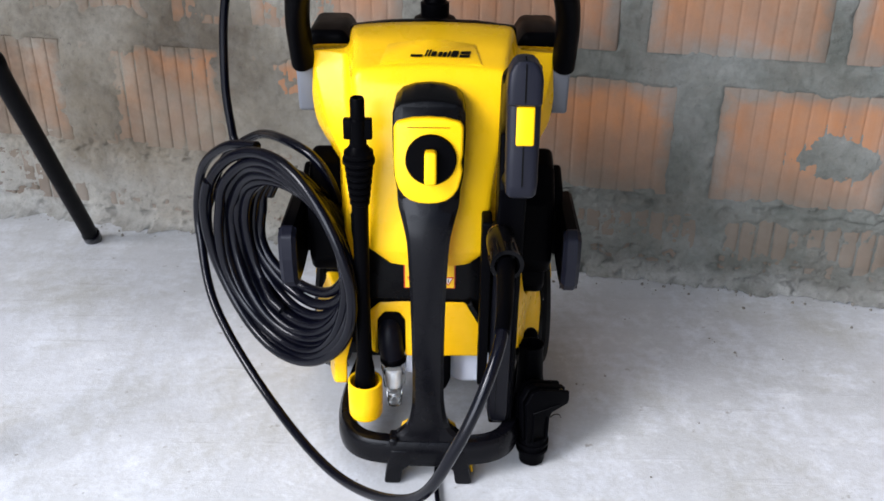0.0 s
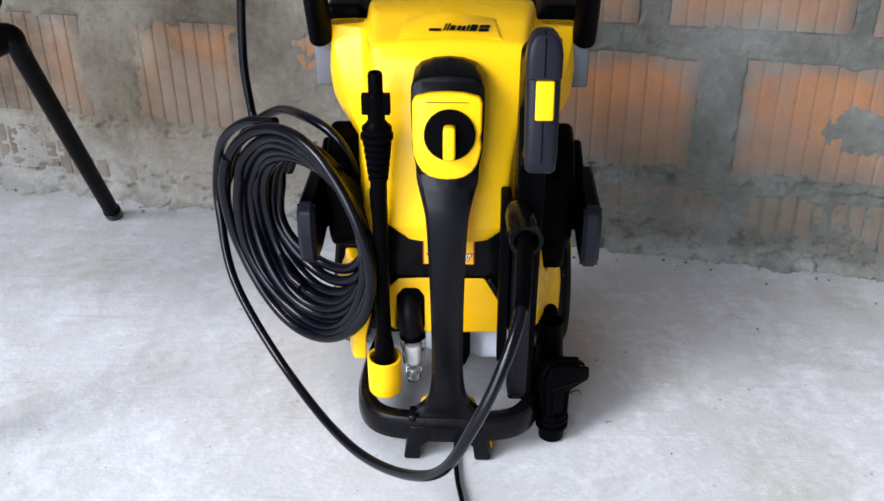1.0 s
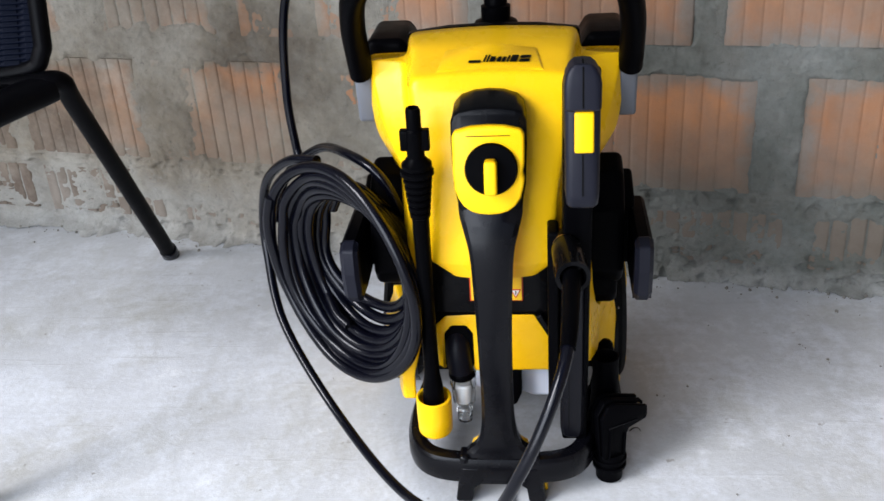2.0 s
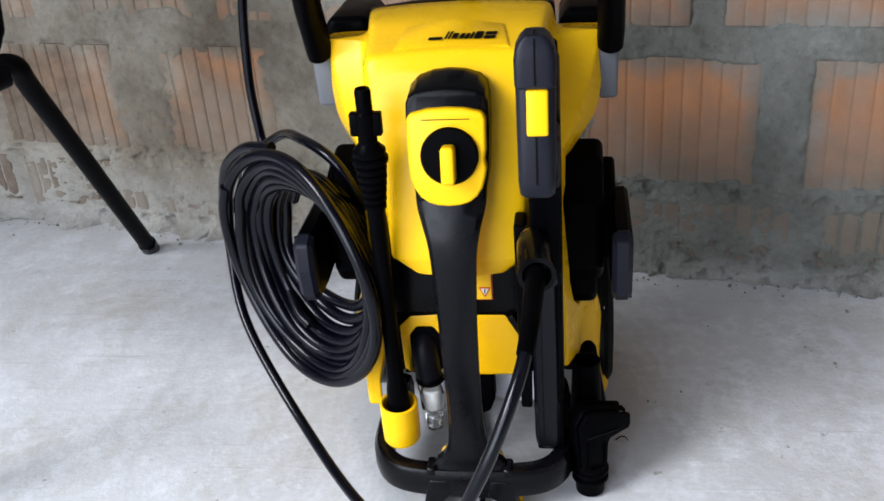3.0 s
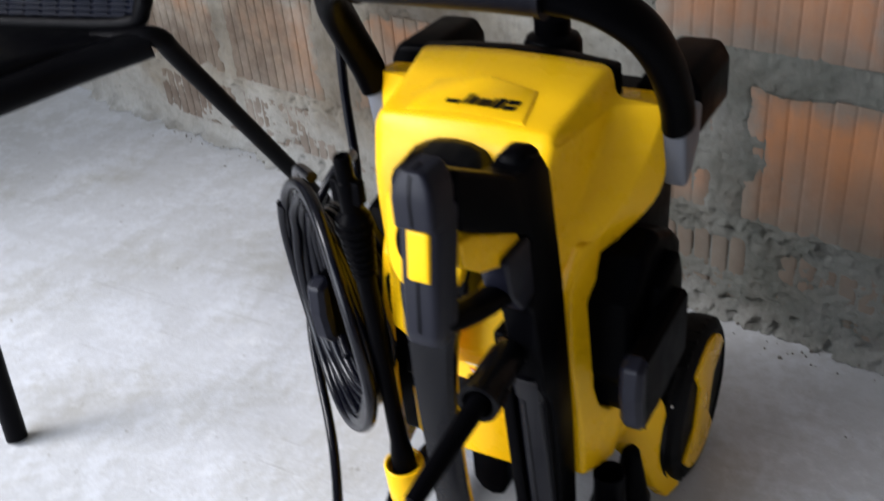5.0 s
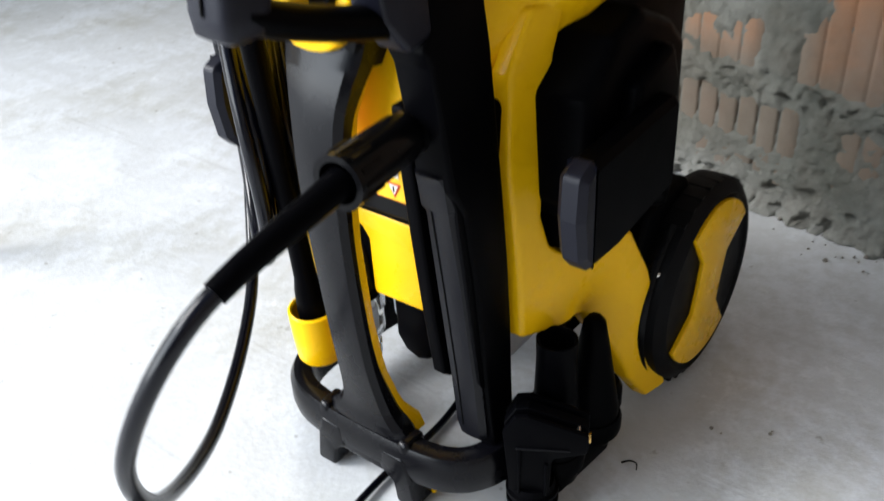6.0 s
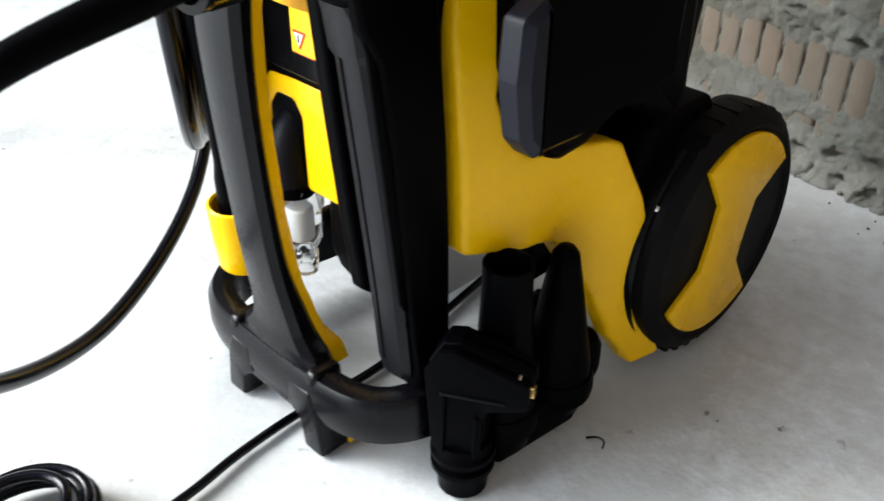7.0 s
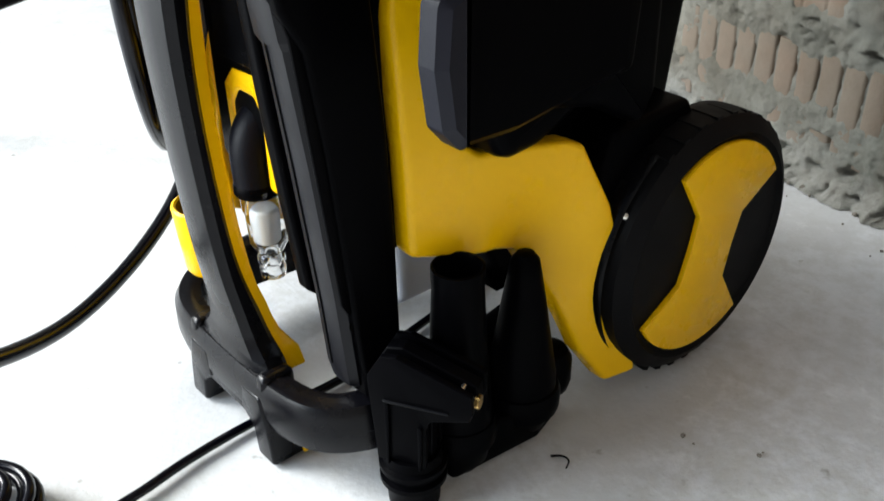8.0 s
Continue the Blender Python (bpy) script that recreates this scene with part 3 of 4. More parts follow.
plug = part("hose_outlet", lathe([(0.034, -0.04), (0.034, 0.004), (0.030, 0.012), (0.021, 0.016), (0.021, 0.034), (0.0165, 0.036), (0.0165, 0.052), (0.012, 0.058)], (0.0, 0.315, 0.594)), BLACK, washer, "black hose outlet on the top")

# Carrying handle: oval tube with a soft grip.
HANDLE = [(0.181, 0.212, 0.566), (0.1815, 0.200, 0.595), (0.179, 0.172, 0.640), (0.168, 0.138, 0.684), (0.143, 0.108, 0.716), (0.110, 0.092, 0.730), (0.06, 0.086, 0.734), (0.0, 0.084, 0.735)]
handle_path = spline(HANDLE + [(-x, y, z) for x, y, z in HANDLE[-2::-1]], 7)
handle = part("carrying_handle", sweep(handle_path, 0.0165, 0.0215, 20, (0, 1, 0)), BLACK, washer, "black curved carrying handle")
grip_path = spline([(-0.094, 0.0890, 0.7325), (-0.05, 0.0855, 0.7345), (0.003, 0.084, 0.735), (0.05, 0.0855, 0.7345), (0.100, 0.0898, 0.7315)], 6)
part("soft_grip", rounded(sweep(grip_path, 0.0242, 0.0285, 20, (0, 1, 0)), 0.002, 2, 50), GRIP, handle, "dark ribbed soft grip")
# Dial housing, dial plate and knob; the plate leans back a little.
LEAN = Matrix.Translation((0.0, 0.022, 0.50)) @ Matrix.Rotation(radians(-9), 4, "X") @ Matrix.Translation((0, -0.022, -0.50))


def leaned(bm):
    bm.transform(LEAN)
    return bm


HOUSE = [(-0.030, 0.432), (0.030, 0.432), (0.038, 0.452), (0.0435, 0.480), (0.0455, 0.530), (0.0450, 0.562), (0.0420, 0.575), (0.0340, 0.583), (0.0180, 0.588), (0.0, 0.5895), (-0.0180, 0.588), (-0.0340, 0.583), (-0.0420, 0.575), (-0.0450, 0.562), (-0.0455, 0.530), (-0.0435, 0.480), (-0.038, 0.452)]


def housing_mesh():
    back = soft_corners(HOUSE, 0.004)
    front = [(x, z if z < 0.550 else 0.550 + (z - 0.550) * 0.62) for x, z in back]
    steps = [(inset(front, 0.006), 0.016), (inset(front, 0.0022), 0.0172), (front, 0.0205), (back, 0.048), (back, 0.078)]
    return leaned(loft([[(x, y, z) for x, z in p] for p, y in steps]))


dial_housing = part("dial_housing", housing_mesh(), BLACK_GLOSS, washer, "glossy black dial housing", 30)
PLATE = [(-0.012, 0.4465), (0.0, 0.4455), (0.012, 0.4465), (0.022, 0.4495), (0.031, 0.456), (0.0375, 0.466), (0.0408, 0.478), (0.0425, 0.488), (0.0405, 0.498), (0.0425, 0.508), (0.0430, 0.542), (0.0395, 0.549), (0.020, 0.5535), (0.0, 0.5545), (-0.020, 0.5535), (-0.0395, 0.549), (-0.0430, 0.542), (-0.0430, 0.500), (-0.0415, 0.478), (-0.0375, 0.466), (-0.031, 0.456), (-0.022, 0.4495)]
plate = part("dial_plate", leaned(prism(PLATE, "y", 0.004, 0.022, 0.004)), YELLOW_SATIN, dial_housing, "yellow dial plate")
part("plate_seam", leaned(box(-0.026, 0.026, 0.0034, 0.0060, 0.5420, 0.5428, 0)), INK, dial_housing)
knob = part("dial_knob", leaned(lathe([(0.0315, 0.0), (0.0315, 0.006), (0.030, 0.008), (0.0, 0.0085)], (0.003, 0.005, 0.503), (0, -1, 0), 40)), BLACK, dial_housing, "round black dial knob")
part("knob_pointer", leaned(prism([(-0.0045, 0.476), (0.0105, 0.476), (0.0105, 0.517), (-0.0045, 0.517)], "y", -0.022, -0.001, 0.003)), YELLOW_SATIN, dial_housing, "yellow pointer bar")

# Front strut from the dial housing down to the base bar, with its yellow lining.
STRUT_ROWS = [(0.474, 0.016, 0.040, 0.030), (0.445, 0.005, 0.039, 0.030), (0.425, -0.003, 0.034, 0.028), (0.395, -0.010, 0.0275, 0.022), (0.345, -0.014, 0.0245, 0.018), (0.280, -0.013, 0.0225, 0.016), (0.200, -0.008, 0.0215, 0.016),
              (0.150, -0.003, 0.0220, 0.017), (0.115, 0.002, 0.025, 0.020), (0.092, 0.004, 0.032, 0.022), (0.078, 0.003, 0.046, 0.024), (0.060, 0.002, 0.052, 0.026)]


def strut_mesh():
    rings = []
    for z, y, w, d in STRUT_ROWS:
        rings.append([(-w, y + 0.007, z), (-w * 0.80, y + 0.001, z), (-w * 0.3, y - 0.001, z), (w * 0.3, y - 0.001, z), (w * 0.80, y + 0.001, z), (w, y + 0.007, z), (w, y + d - 0.004, z), (w - 0.004, y + d, z), (-w + 0.004, y + d, z), (-w, y + d - 0.004, z)])
    return loft([[c[k] for c in [spline([r[j] for r in rings], 3) for j in range(10)]] for k in range(3 * len(rings) - 2)])


def flare(z):
    """How far the lining stands out behind the strut; it curves outwards into a hook at the base."""
    return 0.008 + 0.010 * max(0.0, min(1.0, (0.096 - z) / 0.020)) ** 1.5


LINING_ROWS = STRUT_ROWS[2:8] + [(0.132, -0.001, 0.0230, 0.018), (0.115, 0.002, 0.025, 0.020), (0.103, 0.003, 0.028, 0.021), (0.092, 0.004, 0.033, 0.022), (0.084, 0.004, 0.040, 0.023), (0.078, 0.003, 0.046, 0.024), (0.064, 0.002, 0.050, 0.026)]
strut = part("front_strut", strut_mesh(), STRUT, washer, "satin black front strut", 32)
part("strut_lining", loft([[(-w * 0.84, y + d - 0.002, z), (w * 0.84, y + d - 0.002, z), (w * 0.84, y + d + flare(z) - 0.002, z), (w * 0.78, y + d + flare(z), z), (-w * 0.78, y + d + flare(z), z), (-w * 0.84, y + d + flare(z) - 0.002, z)] for z, y, w, d in LINING_ROWS]), YELLOW, strut, "yellow lining behind the strut", 40)

# Base bar: a flat ring in plan, with its two splayed feet.
BAR = [(-0.112, 0.20, 0.060), (-0.121, 0.13, 0.059), (-0.1225, 0.075, 0.058), (-0.115, 0.042, 0.057), (-0.095, 0.021, 0.055), (-0.06, 0.012, 0.054), (0.0, 0.010, 0.054), (0.06, 0.012, 0.054), (0.095, 0.021, 0.055), (0.115, 0.042, 0.057), (0.1225, 0.075, 0.058), (0.121, 0.13, 0.059), (0.112, 0.20, 0.060)]


def bar_mesh():
    path, rings = spline(BAR, 6), []
    for k, p in enumerate(path):
        t = (path[min(k + 1, len(path) - 1)] - path[max(k - 1, 0)]).normalized()
        n = t.cross(Vector((0, 0, 1))).normalized()
        tall = 1 + 2.2 * max(0.0, min(0.12, p.y - 0.03))
        rings.append([p + n * a + Vector((0, 0, b * tall)) for a, b in ((0.012, -0.020), (0.014, -0.010), (0.0135, 0.010), (0.009, 0.018), (0.0, 0.0205), (-0.009, 0.018), (-0.012, 0.008), (-0.011, -0.018), (0.0, -0.023))])
    return loft(rings)


part("base_bar", bar_mesh(), STRUT, washer, "black curved base bar", 45)
for sx in (-1, 1):
    foot = [(sx * 0.026, 0.060), (sx * 0.052, 0.060), (sx * 0.058, 0.040), (sx * 0.064, 0.0), (sx * 0.040, 0.0), (sx * 0.037, 0.024), (sx * 0.022, 0.036)]
    foot_ob = part("foot", prism(foot, "y", -0.004, 0.026, 0.003), STRUT, washer)
    if sx > 0:
        part("foot_insert", prism([(sx * 0.058, 0.015), (sx * 0.0635, 0.015), (sx * 0.0665, 0.005), (sx * 0.0660, 0.002), (sx * 0.060, 0.002)], "y", 0.0215, 0.036, 0.0012), YELLOW, foot_ob)
    a, b = sorted((sx * 0.043, sx * 0.056))
    part("bar_lug", prism([(-0.0045, 0.030), (0.027, 0.030), (0.027, 0.077), (0.0, 0.077)], "x", a, b, 0.004), STRUT, washer)
part("foot_bridge", box(-0.030, 0.030, -0.003, 0.018, 0.030, 0.046, 0.004), STRUT, washer)

# Waist band with warning labels, lower cover, tank.
part("waist_band", prism([(-0.094, 0.265), (0.094, 0.265), (0.094, 0.345), (0.085, 0.365), (-0.085, 0.365), (-0.094, 0.345)], "y", 0.074, 0.15, 0.004), BLACK_GLOSS, washer, "black waist band")
label = part("warning_label", box(-0.036, 0.036, 0.0715, 0.0745, 0.286, 0.331, 0.001), LABEL_R, washer, "yellow warning label with a red border")
part("label_field", box(-0.034, 0.034, 0.0705, 0.0722, 0.288, 0.329, 0), LABEL_Y, label)
for x in (-0.024, 0.006, 0.026):
    z = 0.294
    part("warning_triangle", prism([(x - 0.0075, z + 0.011), (x + 0.0075, z + 0.011), (x, z - 0.003)], "y", 0.0698, 0.0708, 0), LABEL_R, label)
    part("triangle_field", prism([(x - 0.0052, z + 0.0095), (x + 0.0052, z + 0.0095), (x, z)], "y", 0.0692, 0.0700, 0), LABEL_W, label)
    part("triangle_mark", box(x - 0.0007, x + 0.0007, 0.0688, 0.0694, z + 0.003, z + 0.0085, 0), INK, label)
part("label_picture", box(-0.006, 0.012, 0.0695, 0.0708, 0.311, 0.325, 0), LABEL_W, label)
for k in range(3):
    part("print_bar", box(-0.004 + 0.002 * k, 0.010 - 0.003 * k, 0.0688, 0.0697, 0.313 + 0.004 * k, 0.3145 + 0.004 * k, 0), INK, label)

LOWER = [(-0.036, 0.170), (0.078, 0.172), (0.079, 0.222), (0.050, 0.264), (-0.040, 0.264), (-0.072, 0.262), (-0.088, 0.246), (-0.086, 0.180), (-0.074, 0.172), (-0.073, 0.232), (-0.064, 0.244), (-0.044, 0.244), (-0.036, 0.232)]
lower = part("lower_cover", prism(LOWER, "y", 0.074, 0.098, 0.004), YELLOW, washer, "yellow lower front cover")
part("inlet_recess", box(-0.0730, -0.0362, 0.0885, 0.110, 0.172, 0.2438, 0.001), YELLOW, lower)
part("cover_latch", prism([(0.052, 0.262), (0.060, 0.268), (0.084, 0.222), (0.083, 0.206)], "y", 0.066, 0.080, 0.002), BLACK_GLOSS, lower)
part("tank", prism([(-0.040, 0.122), (0.030, 0.116), (0.046, 0.108), (0.080, 0.108), (0.092, 0.118), (0.096, 0.172), (-0.042, 0.172)], "y", 0.100, 0.182, 0.008), TANK, washer, "pale translucent detergent tank")

part("drain_block", prism([(-0.016, 0.172), (0.031, 0.172), (0.031, 0.128), (0.024, 0.110), (0.010, 0.104), (-0.006, 0.110), (-0.016, 0.126)], "y", 0.078, 0.112, 0.005), BLACK, washer, "black block under the lower cover")
part("gun_holder", prism([(0.004, 0.42), (0.045, 0.42), (0.055, 0.30), (0.060, 0.19), (0.054, 0.150), (0.040, 0.146), (0.030, 0.155), (0.022, 0.22), (0.014, 0.30), (0.009, 0.36)], "x", 0.0685, 0.0820, 0.003), BLACK, washer, "black gun holder plate")

# Sides: yellow side panel, black side housing, cable hook, wheel.
SIDE = [(0.116, 0.464), (0.150, 0.464), (0.134, 0.425), (0.118, 0.350), (0.110, 0.292), (0.116, 0.262), (0.132, 0.246), (0.150, 0.246), (0.198, 0.241), (0.209, 0.236), (0.233, 0.184), (0.242, 0.150), (0.243, 0.110), (0.246, 0.066), (0.267, 0.026), (0.236, 0.024), (0.213, 0.060), (0.196, 0.110), (0.176, 0.152), (0.150, 0.164), (0.0840, 0.179), (0.0820, 0.25), (0.0810, 0.34), (0.091, 0.42)]

SIDE_LOW = SIDE[:13] + [(0.240, 0.110), (0.228, 0.104), (0.100, 0.106), (0.086, 0.114), (0.078, 0.181), (0.075, 0.25), (0.074, 0.34), (0.088, 0.42)]


def panel_mesh(poly, sx):
    """The side panel: flares outwards to the rear, dished before the wheel."""
    a, b = sorted((sx * 0.105, sx * 0.124))
    bm = prism(poly, "x", a, b, 0.004, 3)
    for n, axis in ((28, 1), (54, 2)):
        for k in range(1, n):
            co, no = [0, 0, 0], [0, 0, 0]
            co[axis], no[axis] = (0.073 if axis == 1 else 0.022) + 0.0075 * k, 1
            bmesh.ops.bisect_plane(bm, geom=bm.verts[:] + bm.edges[:] + bm.faces[:], plane_co=co, plane_no=no)
    for v in bm.verts:
        u, w = v.co.y, v.co.z
        out = 0.30 * (u - 0.073) - 0.090 * max(0.0, w - 0.25) + 0.08 * max(0.0, 0.10 - w)
        out -= 0.019 * math.exp(-((u - 0.176) / 0.030) ** 2 - ((w - 0.150) / 0.050) ** 2)
        out += 0.004 * math.exp(-((u - 0.222) / 0.016) ** 2 - ((w - 0.130) / 0.060) ** 2)
        if sx < 0:
            out += 0.013 * max(0.0, min(1.0, (0.22 - w) / 0.06))
        v.co.x += sx * out
    return bm


def wheel_mesh(sx):
    tyre = [(0.030, 0.0), (0.090, 0.002), (0.1045, 0.006), (0.1115, 0.014), (0.1125, 0.022), (0.1125, 0.038), (0.111, 0.046), (0.103, 0.052), (0.098, 0.054), (0.094, 0.0505), (0.030, 0.050)]
    return lathe(tyre, (sx * 0.138, 0.340, 0.1125), (sx, 0, 0), 56)


for sx in (-1, 1):
    part("side_panel", panel_mesh(SIDE if sx > 0 else SIDE_LOW, sx), YELLOW, washer, "yellow side panel with a curved fin", 50)
    a, b = sorted((sx * 0.108, sx * 0.172))
    part("side_housing", prism([(0.125, 0.285), (0.215, 0.262), (0.262, 0.235), (0.275, 0.26), (0.272, 0.40), (0.245, 0.425), (0.190, 0.452), (0.150, 0.44), (0.112, 0.40), (0.108, 0.310)], "x", a, b, 0.010), BLACK, washer, "black side housing")
    a, b = sorted((sx * 0.120, sx * 0.171))
    if sx > 0:
        part("housing_lobe", prism([(0.124, 0.305), (0.205, 0.290), (0.200, 0.262), (0.165, 0.248), (0.140, 0.246), (0.130, 0.250), (0.122, 0.266)], "x", a, b - 0.006, 0.010), BLACK, washer)
    a, b = sorted((sx * 0.165, sx * 0.188))
    part("hook_arm", prism([(0.150, 0.300), (0.225, 0.290), (0.232, 0.38), (0.215, 0.42), (0.160, 0.40)], "x", a, b, 0.006), BLACK, washer)
    a, b = sorted((sx * 0.180, sx * 0.204))
    hook = part("cable_hook", prism([(0.060, 0.380), (0.200, 0.384), (0.200, 0.302), (0.105, 0.290), (0.060, 0.292)], "x", a, b, 0.0050, 1, None, 0.008), BLACK, washer, "black cable hook plate")
    part("hook_front", prism([(0.050, 0.375), (0.066, 0.382), (0.070, 0.382), (0.070, 0.290), (0.064, 0.290), (0.052, 0.304), (0.047, 0.340)], "x", a, b, 0.0055, 1, None, 0.008), CHARCOAL, hook, "charcoal front edge")
    a, b = sorted((sx * 0.118, sx * 0.162))
    part("axle_mount", prism([(0.228, 0.190), (0.245, 0.235), (0.330, 0.236), (0.37, 0.16), (0.33, 0.09), (0.26, 0.05), (0.236, 0.09)], "x", a, b, 0.006), BLACK, washer)
    wheel = part("wheel", wheel_mesh(sx), TYRE, washer, "black plastic transport wheel")
    a, b = sorted((sx * 0.1885, sx * 0.1940))
    bone = []
    lean = radians(14)
    for turn in (0, math.pi):
        for k in range(-8, 9):
            t = radians(46.5 * k / 8) + lean + turn
            bone.append((0.338 + 0.0905 * math.sin(t), 0.1145 + 0.0905 * math.cos(t)))
        for u, w in ((0.0305, 0.029), (0.0290, 0.0), (0.0305, -0.029)):
            t = lean + turn
            bone.append((0.338 + u * math.cos(t) + w * math.sin(t), 0.1145 - u * math.sin(t) + w * math.cos(t)))
    part("hub_plate", prism(bone, "x", a, b, 0.0012, 2), YELLOW, wheel, "yellow hub plate")
    guard = []
    for k in range(19):
        t = radians(58 - 108 * k / 18)
        cy, cz = -math.cos(t), math.sin(t)
        section = ((0.142, 0.1140), (0.142, 0.1165), (0.168, 0.1168), (0.175, 0.1160), (0.1775, 0.1145), (0.1765, 0.1140))
        guard.append([(sx * x, 0.338 + r * cy, 0.1125 + r * cz) for x, r in section])
    guard_ob = part("wheel_guard", loft(guard), BLACK_GLOSS, washer, "glossy black guard before the wheel", 30)
    part("guard_bolt", lathe([(0.0024, 0), (0.0024, 0.0015), (0.0012, 0.0022)], (sx * 0.1765, 0.2440, 0.1725), (sx * 0.75, -0.60, 0.3), 12), STEEL, guard_ob, "small steel bolt")
    for k in range(36):
        t = 2 * math.pi * k / 36
        if 30 < k * 10 < 150:      # behind the guard
            continue
        lug = box(-0.0035, 0.0035, -0.012, 0.012, -0.0015, 0.0015, 0)
        lug.transform(Matrix.Translation((sx * 0.172, 0.338, 0.1125)) @ Matrix.Rotation(t, 4, "X") @ Matrix.Translation((0, 0, 0.1115)) @ Matrix.Rotation(radians(90), 4, "Z"))
        part("tread_lug", lug, TYRE, wheel)

# Water inlet: elbow, clear filter cup.
elbow_path = spline([(-0.058, 0.130, 0.227), (-0.058, 0.108, 0.227), (-0.0578, 0.092, 0.2225), (-0.0572, 0.0805, 0.2120), (-0.0562, 0.0750, 0.1985), (-0.0550, 0.0738, 0.184), (-0.0535, 0.0735, 0.168)], 7)
elbow = part("inlet_elbow", sweep(elbow_path, lambda s: 0.0192 - 0.0018 * s, None, 20, (1, 0, 0)), GRIP, washer, "satin black inlet elbow")
part("elbow_collar", lathe([(0.0175, 0), (0.0185, 0.002), (0.0185, 0.008), (0.0170, 0.010)], (-0.0535, 0.0735, 0.163)), BLACK, elbow)


def cup_mesh():
    """A thin clear shell with a screw collar, a tapering body and a ringed nipple."""
    outer = [(0.0192, 0.085), (0.0192, 0.064), (0.0175, 0.061), (0.0165, 0.034), (0.0130, 0.027), (0.0095, 0.022), (0.0118, 0.019), (0.0118, 0.014), (0.0095, 0.012), (0.0112, 0.008), (0.0106, 0.0)]
    inner = [(0.0070, 0.002), (0.0070, 0.020), (0.0110, 0.029), (0.0148, 0.036), (0.0158, 0.060), (0.0172, 0.085)]
    rings = [[(-0.052 + r * math.cos(a), 0.078 + r * math.sin(a), 0.085 + h) for a in (2 * math.pi * k / 28 for k in range(28))] for r, h in outer + inner]
    return loft(rings + rings[:1], cap=False)


cup = part("filter_cup", cup_mesh(), CLEAR, washer, "clear water filter cup")
cup.visible_shadow = False
part("filter_core", lathe([(0.0095, 0), (0.0112, 0.002), (0.0112, 0.030), (0.0095, 0.032)], (-0.0525, 0.0765, 0.118)), FILTER, cup, "white filter core")

# ---- spray lance in its holder ----
L0, L1 = Vector((-0.092, 0.047, 0.090)), Vector((-0.086, 0.008, 0.592))
lance_way = (L1 - L0).normalized()
lance = thing("spray_lance", *L0, "black spray lance with yellow cap in the washer's base", "spray lance")
part("tube", lathe([(0.0150, 0.046), (0.0150, 0.060), (0.0135, 0.085), (0.0110, 0.100), (0.0100, 0.16), (0.0102, 0.28), (0.0108, 0.345), (0.0115, 0.352)], L0, lance_way), BLACK, lance)
ribs = [(0.0105, 0.346)]
for h, r in ((0.353, 0.0130), (0.3625, 0.0140), (0.372, 0.0150), (0.3815, 0.0160), (0.391, 0.0170), (0.4005, 0.0178), (0.411, 0.0205), (0.4205, 0.0185)):
    ribs += [(r - 0.0026, h - 0.0044), (r, h - 0.0026), (r, h + 0.0022), (r - 0.0026, h + 0.0040)]
part("ribbed_collar", lathe(ribs + [(0.0105, 0.432)], L0, lance_way), BLACK, lance)
part("bayonet", lathe([(0.0107, 0.424), (0.0107, 0.466), (0.0090, 0.468), (0.0090, 0.491), (0.0078, 0.494), (0.0055, 0.494), (0.0050, 0.488)], L0, lance_way), BLACK, lance)
for sx in (-1, 1):
    c = L0 + lance_way * 0.4535
    part("bayonet_ear", box(c.x + min(0, sx * 0.0176), c.x + max(0, sx * 0.0176), c.y - 0.006, c.y + 0.006, c.z - 0.013, c.z + 0.013, 0.002), BLACK, lance)
part("cap", lathe([(0.0225, 0.0), (0.0242, 0.003), (0.0248, 0.03), (0.0248, 0.060), (0.0225, 0.0615), (0.0205, 0.060), (0.0205, 0.040), (0.0, 0.040)], L0, lance_way, 32), YELLOW_SATIN, lance, "yellow nozzle cap")

# ---- spray gun hung on the side of the washer ----
gun = thing("spray_gun", 0.105, 0.04, 0.08, "charcoal spray gun with a yellow safety catch hung on the washer", "spray gun")
GX0, GX1 = 0.085, 0.1165


def grip_ring(z, y, hw, hd, n=28, p=4.6):
    ring = []
    for k in range(n):
        a = 2 * math.pi * k / n
        c, q = math.cos(a), math.sin(a)
        ring.append((0.1030 + hw * math.copysign(abs(c) ** (2 / p), c), y + hd * math.copysign(abs(q) ** (2 / p), q), z))
    return ring


grip = part("grip", loft([grip_ring(*r) for r in ((0.529, -0.149, 0.013, 0.012), (0.533, -0.150, 0.0160, 0.016), (0.545, -0.149, 0.0172, 0.018), (0.585, -0.144, 0.0174, 0.018), (0.615, -0.139, 0.0178, 0.018), (0.640, -0.135, 0.0180, 0.018))]), CHARCOAL, gun, "charcoal grip", 50)
part("grip_head", loft([grip_ring(*r, 36, 6.5) for r in ((0.630, -0.1420, 0.0170, 0.0165), (0.632, -0.1425, 0.0182, 0.0178), (0.655, -0.1425, 0.0184, 0.0176), (0.664, -0.1415, 0.0170, 0.0168), (0.671, -0.1400, 0.0132, 0.0158), (0.6745, -0.1390, 0.0090, 0.0150), (0.6755, -0.1390, 0.0040, 0.0130))]), CHARCOAL, gun, "rounded grip head", 28)
part("grip_seam", prism([(-0.1685, 0.545), (-0.1625, 0.588), (-0.1605, 0.588), (-0.1665, 0.545)], "x", 0.1024, 0.1036, 0), INK, gun)
